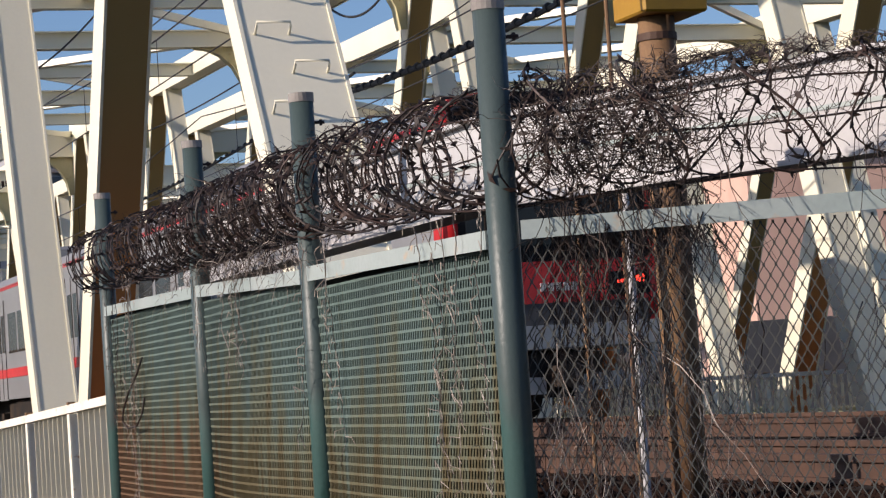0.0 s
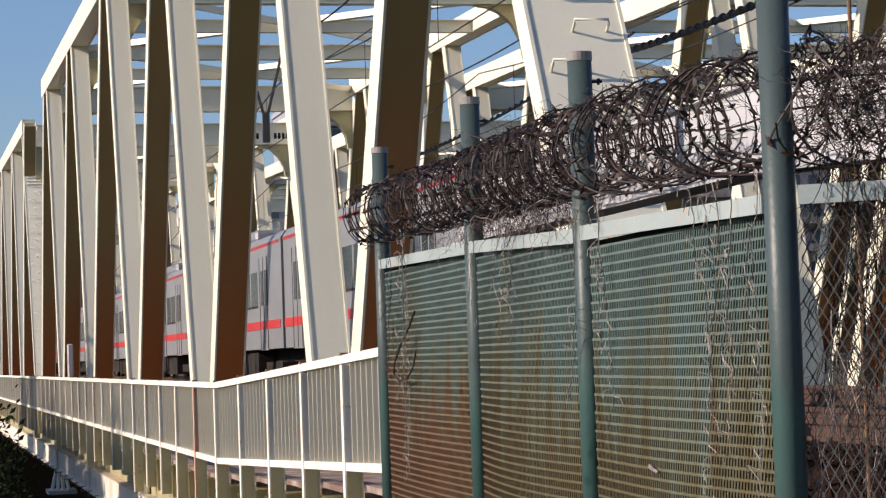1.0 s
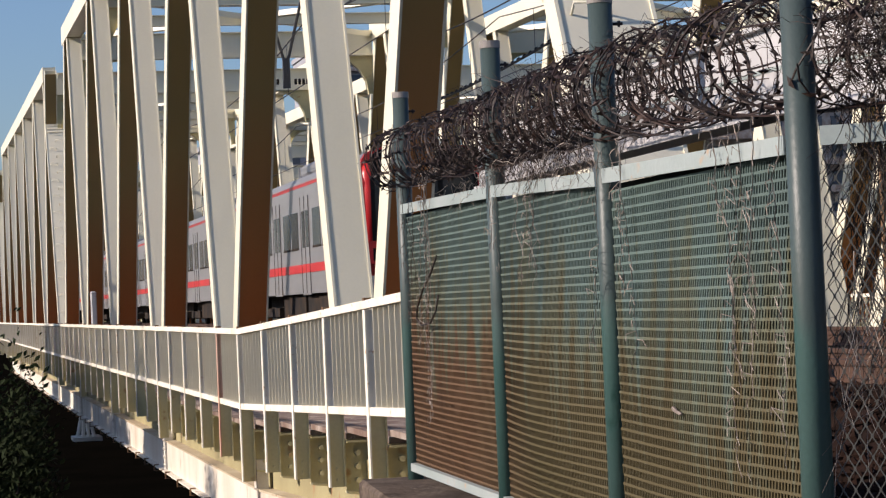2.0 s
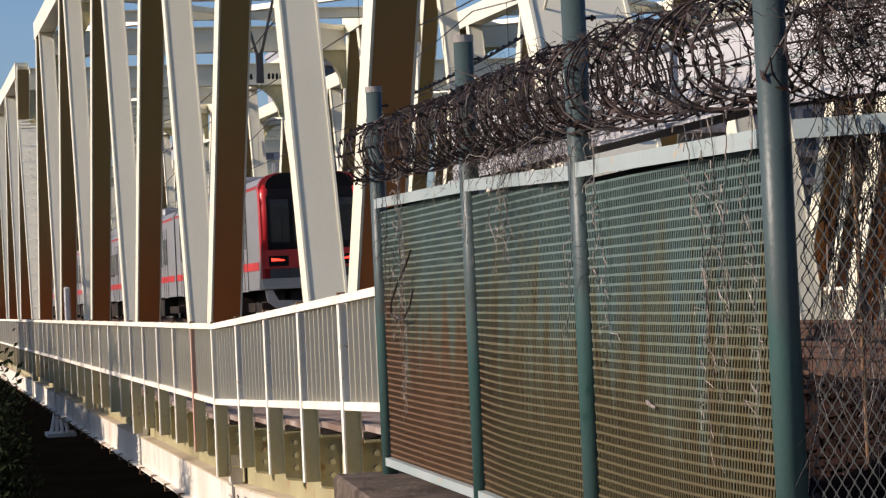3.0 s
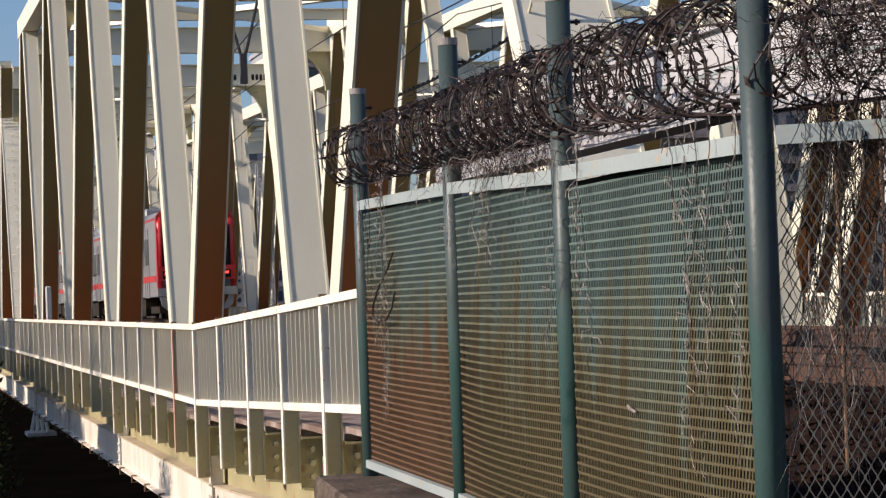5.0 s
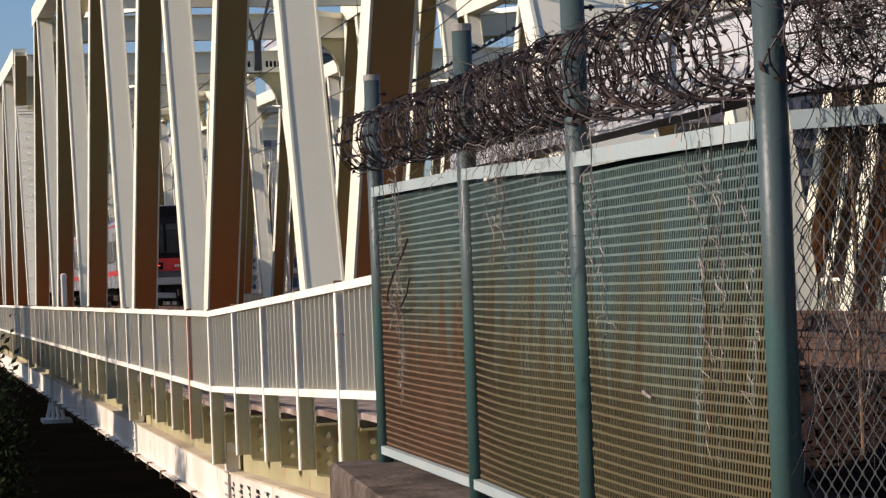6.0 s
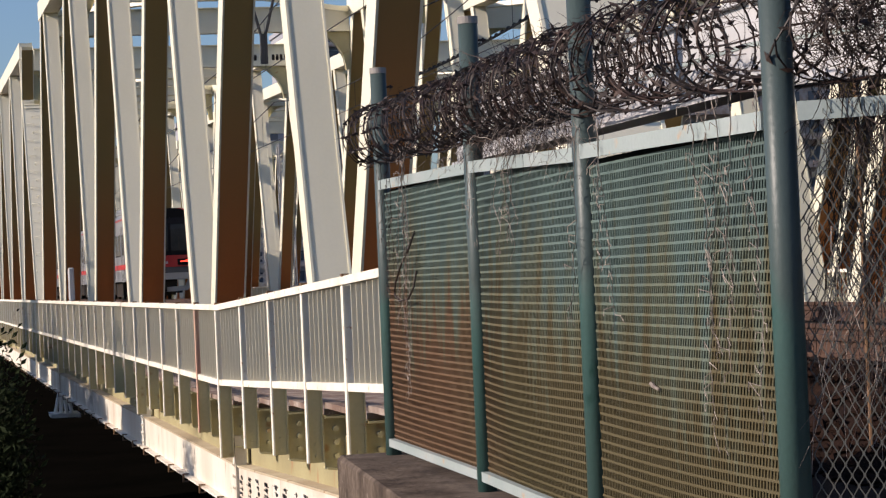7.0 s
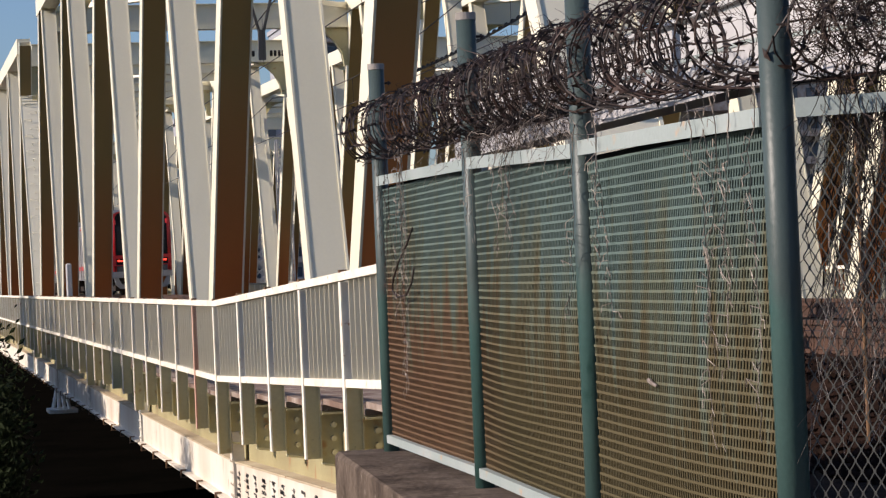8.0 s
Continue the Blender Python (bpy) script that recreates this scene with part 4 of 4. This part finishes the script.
far_walk = copy_thing(walk_a, Matrix.Translation((14.3, 0, 0)))


# ---- overhead line ----
line = thing("overhead_line", "black overhead line cables and hangers above the tracks", "cable")
for cx in (TRACK_NEAR, TRACK_FAR):
    for k in range(8):
        y0, y1 = -8 + 24.86 * k, -8 + 24.86 * (k + 1)
        pts = [(cx, y0 + (y1 - y0) * i / 10, 6.9 - 0.55 * math.sin(math.pi * i / 10)) for i in range(11)]
        part("messenger", tube(B(), pts, 0.012, 5), CABLE, line)
        for i in range(1, 10, 2):
            part("dropper", tube(B(), [pts[i], (cx, pts[i][1], 5.75)], 0.006, 4), CABLE, line)
    part("contact_wire", tube(B(), [(cx, -8, 5.75), (cx, 190, 5.75)], 0.010, 5), CABLE, line)
for fx, ya, za, yb, zb, r in (
    (9.2, 50.6, 9.22, 44.3, 9.27, 0.022),
    (8.4, 45.7, 7.73, 33.7, 7.68, 0.012),
    (12.9, 56.7, 8.43, 46.7, 8.32, 0.018),
    (13.4, 59.7, 6.97, 47.9, 7.18, 0.030),
    (13.0, 39.0, 7.02, 30.0, 6.92, 0.045),
    (9.8, 29.9, 6.74, 28.6, 6.74, 0.018),
    (14.2, 42.9, 8.12, 38.2, 8.06, 0.012),
):
    # each feeder hangs a little between its supports
    pts = []
    for i in range(25):
        f = -0.6 + 2.2 * i / 24
        pts.append((fx, ya + (yb - ya) * f, za + (zb - za) * f + 0.25 * (f - 0.5) ** 2 - 0.06))
    part("feeder", tube(B(), pts, r, 6), CABLE, line)
    if r > 0.025:
        for i in range(0, 24, 1):
            p, q = Vector(pts[i]), Vector(pts[i + 1])
            for h in (0.0, 0.5):
                c, d = p + (q - p) * h, (q - p).normalized() * 0.05
                part("spacer", tube(B(), [c - d + Vector((0, 0, 0.02)), c + d + Vector((0, 0, 0.02))], r * 1.6, 6), CABLE, line)
hanger = thing("insulator_hanger", "dark V-shaped hanger with ribbed insulators below a strut", "hanger")
for s in (-1, 1):
    part("arm", tube(B(), [(7.0 + s * 0.36, 45, 7.75), (7.0 + s * 0.04, 45, 6.5)], 0.03, 6), CABLE, hanger)
part("plate", box(B(), (6.93, 44.95, 5.95), (7.07, 45.05, 6.55)), DARKWALL, hanger)
for s in (-1, 1):
    for k in range(5):
        part("insulator", tube(B(), [(7.0 + s * (0.16 + 0.08 * k), 45, 6.08), (7.0 + s * (0.20 + 0.08 * k), 45, 6.08)], 0.06, 10), UNDER, hanger)


# ---- lattice masts on the far bridge ----
def lattice_mast(x, y, z0, z1, w):
    t = thing("lattice_mast", "pale steel lattice mast of the overhead line", "mast", "lattice masts")
    for sx2 in (-1, 1):
        for sy2 in (-1, 1):
            part("chord", box(B(), (x + sx2 * w - 0.04, y + sy2 * w - 0.04, z0), (x + sx2 * w + 0.04, y + sy2 * w + 0.04, z1)), WHITEBEAM, t)
    n = int((z1 - z0) / (1.6 * w))
    for k in range(n):
        za, zb = z0 + (z1 - z0) * k / n, z0 + (z1 - z0) * (k + 1) / n
        for sy2 in (-1, 1):
            part("brace", tube(B(), [(x - w, y + sy2 * w, za), (x + w, y + sy2 * w, zb)], 0.03, 4), WHITEBEAM, t)
            part("brace", tube(B(), [(x + w, y + sy2 * w, za), (x - w, y + sy2 * w, zb)], 0.03, 4), WHITEBEAM, t)
    return t


lattice_mast(20.9, 139.0, -0.5, 9.5, 0.33)
lattice_mast(21.0, 129.0, -0.5, 9.5, 0.36)


# ---- distance: flats beyond the river ----
def flats(x0, x1, y, z1, depth, storeys, bays, label, wall=None):
    t = thing("apartment_building", label, "building", "distant flats")
    part("wall", box(B(), (x0, y, -5), (x1, y + depth, z1)), wall or TOWER, t)
    part("parapet", box(B(), (x0 - 0.3, y - 0.3, z1), (x1 + 0.3, y + depth, z1 + 0.8)), TOWER, t)
    w = (x1 - x0) / bays
    h = (z1 + 2) / storeys
    me_w = finish("window", box(B(), (0.18 * w, -0.12, 0.30 * h), (0.72 * w, 0.1, 0.78 * h)), WINDOWDARK)
    me_b = finish("balcony", box(B(), (0.02 * w, -1.2, 0.0), (0.98 * w, 0.0, 0.22 * h)), PALECONC)
    for i in range(bays):
        for k in range(storeys):
            for me, nm in ((me_w, "window"), (me_b, "balcony")):
                o = new(nm, me)
                o.parent, o.location = t, (x0 + i * w, y, -2 + k * h)


flats(36, 62, 310, 23, 14, 9, 9, "grey apartment block with many balconies across the river")
flats(66, 80, 400, 46, 16, 16, 4, "tall bluish-grey apartment tower far across the river")
flats(2, 15, 400, 18, 14, 7, 4, "low grey apartment block far beyond the bridge")
flats(48, 84, 165, 15, 12, 8, 22, "pale grey apartment block behind the far side of the railway", PALECONC)
flats(86, 120, 150, 11, 12, 4, 10, "low grey flats behind the far side of the railway")


# ---- trees on the bank ----
def tree(x, y, z0, h, r, leaves, seed, label, size=1.0):
    t = thing("tree", label, "tree", "bank trees")
    g = random.Random(seed)
    bm = B()
    top = Vector((x, y, z0 + h * 0.6))
    tube(bm, [(x, y, z0 - 0.3), (x + 0.1, y, z0 + h * 0.3), top], 0.16, 8, 0.07)
    ends = []
    for k in range(9):
        a = 6.28 * k / 9 + g.random()
        e = Vector((x + math.cos(a) * r * 0.7, y + math.sin(a) * r * 0.7, z0 + h * (0.5 + 0.45 * g.random())))
        s = Vector((x, y, z0 + h * (0.25 + 0.3 * g.random())))
        tube(bm, [s, (s + e) / 2 + Vector((0, 0, 0.3)), e], 0.06, 5, 0.015)
        ends.append(e)
    part("trunk", bm, UNDER, t)
    verts, faces = [], []
    ends.append(top)
    for _ in range(leaves):
        e = ends[g.randrange(len(ends))]
        c = e + Vector((g.gauss(0, r * 0.3), g.gauss(0, r * 0.3), g.gauss(0, h * 0.11)))
        n = Vector((g.gauss(0, 1), g.gauss(0, 1), g.gauss(0, 1))).normalized()
        u = n.orthogonal().normalized()
        w = n.cross(u)
        s = size * (0.07 + 0.11 * g.random())
        k = len(verts)
        verts += [c - u * s * 1.6, c - w * s * 0.7 + n * 0.01, c + u * s * 1.6, c + w * s * 0.7 + n * 0.01]
        faces += [(k, k + 1, k + 2, k + 3)]
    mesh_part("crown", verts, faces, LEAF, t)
    return t


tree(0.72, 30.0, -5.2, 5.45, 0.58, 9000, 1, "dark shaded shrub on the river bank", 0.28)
# unseen row of trees, set here to throw shade on the girder
low = tree(-6.0, 37.6, -5.2, 8.3, 1.5, 11000, 2, "leafy bank tree added out of sight to shade the walkway girder", 1.2)
for dx, dy, dz in ((0.0, 7.0, -0.45), (-0.4, 10.2, -0.4), (0.1, 13.6, -0.3), (0.2, 17.5, -0.1), (-0.2, 21.0, 0.0), (0.0, 32.0, 1.0)):
    copy_thing(low, Matrix.Translation((dx, dy, dz)))
tree(-7.0, 64.0, -5.2, 12.2, 1.6, 6000, 3, "tall slim bank tree beside the bridge")


# ---- train ----
def train():
    t = thing("train", "grey steel commuter train with red stripes and black end", "train")
    W, L, ZR = 1.385, 19.6, 0.6
    zf, zr = 1.45, 4.28   # body bottom, cant rail

    for c in range(7):
        y0 = c * 20.0 + 0.2
        m = B()
        prof = [(-W, zf), (-W, zr), (-W + 0.12, zr + 0.17), (-W + 0.5, zr + 0.28), (W - 0.5, zr + 0.28), (W - 0.12, zr + 0.17), (W, zr), (W, zf)]
        slab(m, [(x, y0 + (0.12 if c == 0 else 0.0), z) for x, z in prof], (0, L - (0.12 if c == 0 else 0.0), 0))
        body = part("car_body", m, STEELGREY, t)
        for s in (-1, 1):
            m = B()
            box(m, (s * W, y0 + 0.36, 1.98), (s * (W + 0.016), y0 + L, 2.20))
            part("red_stripe", m, TRAINRED, body, "bright red waist stripe")
            m = B()
            box(m, (s * W, y0 + 0.36, 4.17), (s * (W + 0.008), y0 + L, 4.25))
            part("roof_line", m, TRAINRED, body, "thin red line under the roof")
        for k in range(4):
            yd = y0 + 2.4 + 4.85 * k
            m = B()
            box(m, (-W - 0.012, yd, 1.42), (-W - 0.004, yd + 1.3, 3.92))
            d = part("door", m, STEELGREY, body)
            for q in (0.0, 0.64, 1.27):
                part("door_edge", box(B(), (-W - 0.0215, yd + q, 1.46), (-W - 0.012, yd + q + 0.03, 3.92)), UNDER, d)
            for q in (0.12, 0.72):
                m = B()
                box(m, (-W - 0.016, yd + q, 2.62), (-W - 0.011, yd + q + 0.40, 3.55))
                part("window", m, DARKGLASS, d)
            if k < 3:
                for q in (1.80, 3.20):
                    w = part("window", box(B(), (-W - 0.008, yd + q, 2.64), (-W - 0.002, yd + q + 1.15, 3.56)), DARKGLASS, body)
                    part("frame", box(B(), (-W - 0.014, yd + q - 0.05, 2.58), (-W - 0.001, yd + q + 1.20, 2.635)), UNDER, w)
        for yb in (y0 + 3.4, y0 + L - 3.4):
            m = B()
            box(m, (-1.1, yb - 1.4, 0.85), (1.1, yb + 1.4, 1.1))
            for s in (-0.55, 0.55):
                for e in (-1.05, 1.05):
                    tube(m, [(s - 0.06, yb + e, ZR + 0.43), (s + 0.06, yb + e, ZR + 0.43)], 0.43, 16)
            part("bogie", m, UNDER, t)
        m = B()
        box(m, (-1.2, y0 + 5.6, 0.75), (-0.75, y0 + 9.0, zf))
        box(m, (-1.2, y0 + 9.4, 0.85), (-0.75, y0 + 13.2, zf))
        box(m, (0.75, y0 + 5.6, 0.75), (1.2, y0 + 13.2, zf))
        box(m, (-0.7, y0 + 0.5, 1.1), (0.7, y0 + L - 0.5, zf))
        part("underframe", m, UNDER, t)
        m = B()
        box(m, (-0.95, y0 + 7.2, zr + 0.27), (0.95, y0 + 11.0, zr + 0.6))
        bars(m, 0.08)
        part("air_conditioner", m, STEELGREY, t)
    # tail end: red corner pillars and band, black mask that runs up into the roof
    def face(x0, x1, z0, z1, yoff, dep):
        b = B()
        lean = lambda z: 0.0 if z < 3.6 else 0.35 * ((z - 3.6) / 0.9) ** 2
        zs = [z0 + (z1 - z0) * i / 6 for i in range(7)]
        q = [(x0, yoff + lean(z), z) for z in zs]
        slab(b, q + [(x0, yoff + lean(z) + dep, z) for z in reversed(zs)], (x1 - x0, 0, 0))
        return b
    end = part("end_frame", face(-W - 0.004, W + 0.004, 1.75, 4.2, 0.02, 0.33), TRAINRED, t, "bright red cab corners and band")
    part("black_mask", face(-W + 0.17, W - 0.17, 2.46, 4.2, -0.02, 0.3), TRAINBLACK, end, "glossy black cab mask")
    for nm, e, ya, yb, mt in (("corner_trim", 0.0, 0.15, 0.42, TRAINRED), ("roof_fairing", 0.17, 0.11, 1.5, TRAINBLACK)):
        w = W + 0.004 - e
        arc = [(w, 4.15), (w - 0.03, 4.3), (w - 0.11, 4.42), (w - 0.26, 4.51), (w - 0.5, 4.565)]
        part(nm, slab(B(), [(x, ya, z) for x, z in arc] + [(-x, ya, z) for x, z in reversed(arc)], (0, yb - ya, 0)), mt, end)
    part("red_band", face(-W + 0.02, W - 0.02, 2.0, 2.50, -0.024, 0.2), TRAINRED, end)
    for s in (-1, 1):
        part("corner_pillar", tube(B(), [(s * (W - 0.16), 0.15, 1.74), (s * (W - 0.16), 0.15, 3.6), (s * (W - 0.16), 0.20, 3.95), (s * (W - 0.165), 0.30, 4.20)], 0.17, 20), TRAINRED, end, "rounded bright red cab corner", True)
    part("lower_panel", face(-W + 0.16, W - 0.16, 1.74, 2.0, -0.014, 0.2), DARKWALL, end, "dark grey lower cab panel")
    part("bumper", face(-W - 0.01, W + 0.01, 1.46, 1.74, -0.03, 0.4), STEELGREY, end, "pale grey sill below the cab")
    for s in (-1, 1):
        part("lamp_housing", face(s * 0.94 - 0.27, s * 0.94 + 0.27, 2.06, 2.34, -0.030, 0.05), TRAINBLACK, end)
    for x0, x1 in ((-1.12, -0.62), (-0.5, 0.3), (0.42, 1.12)):
        part("window", face(x0, x1, 2.70, 3.85, -0.026, 0.02), DARKGLASS, end)
        part("wiper", face((x0 + x1) / 2 - 0.01, (x0 + x1) / 2 + 0.01, 2.74, 3.3, -0.034, 0.008), UNDER, end)
    for s in (-1, 1):
        m = B()
        slab(m, [(s * 0.78, -0.04, 2.20), (s * 0.78, -0.04, 2.23), (s * 1.14, -0.04, 2.29), (s * 1.14, -0.04, 2.20)], (0, 0.03, 0))
        part("tail_lamp", m, TAILLAMP, end, "lit red tail lamp")
        m = B()
        slab(m, [(s * 1.32, 0.05, 1.44), (s * 1.12, 0.05, 1.44), (s * 0.98, 0.05, 1.16), (s * 0.2, 0.05, 1.12), (s * 0.2, 0.05, 0.92), (s * 1.05, 0.05, 0.95), (s * 1.26, 0.05, 1.12)], (0, 0.12, 0))
        part("obstacle_guard", m, STEELGREY, t)
    for k in range(5):
        m = B()
        box(m, (-0.22 + 0.1 * k, -0.034, 2.14), (-0.15 + 0.1 * k, -0.023, 2.24))
        part("number_bar", m, DIGITS, end)
    m = B()
    box(m, (-0.6, 0.2, 0.95), (0.6, 0.6, 1.40))
    box(m, (-0.14, -0.3, 1.0), (0.14, 0.2, 1.25))
    part("coupler", m, UNDER, t)
    return t


train_a = train()


def motions():
    """The train runs away over the bridge on the far track."""
    ys = [(0.0, 25.1), (1.5, 43.2), (2.8, 58.1), (4.2, 72.6), (5.3, 83.4), (6.5, 94.8), (7.4, 102.9), (8.0, 107.3)]
    walk(train_a, [(t, pose(TRACK_FAR, y, TRACK_UP)) for t, y in ys])


motions()
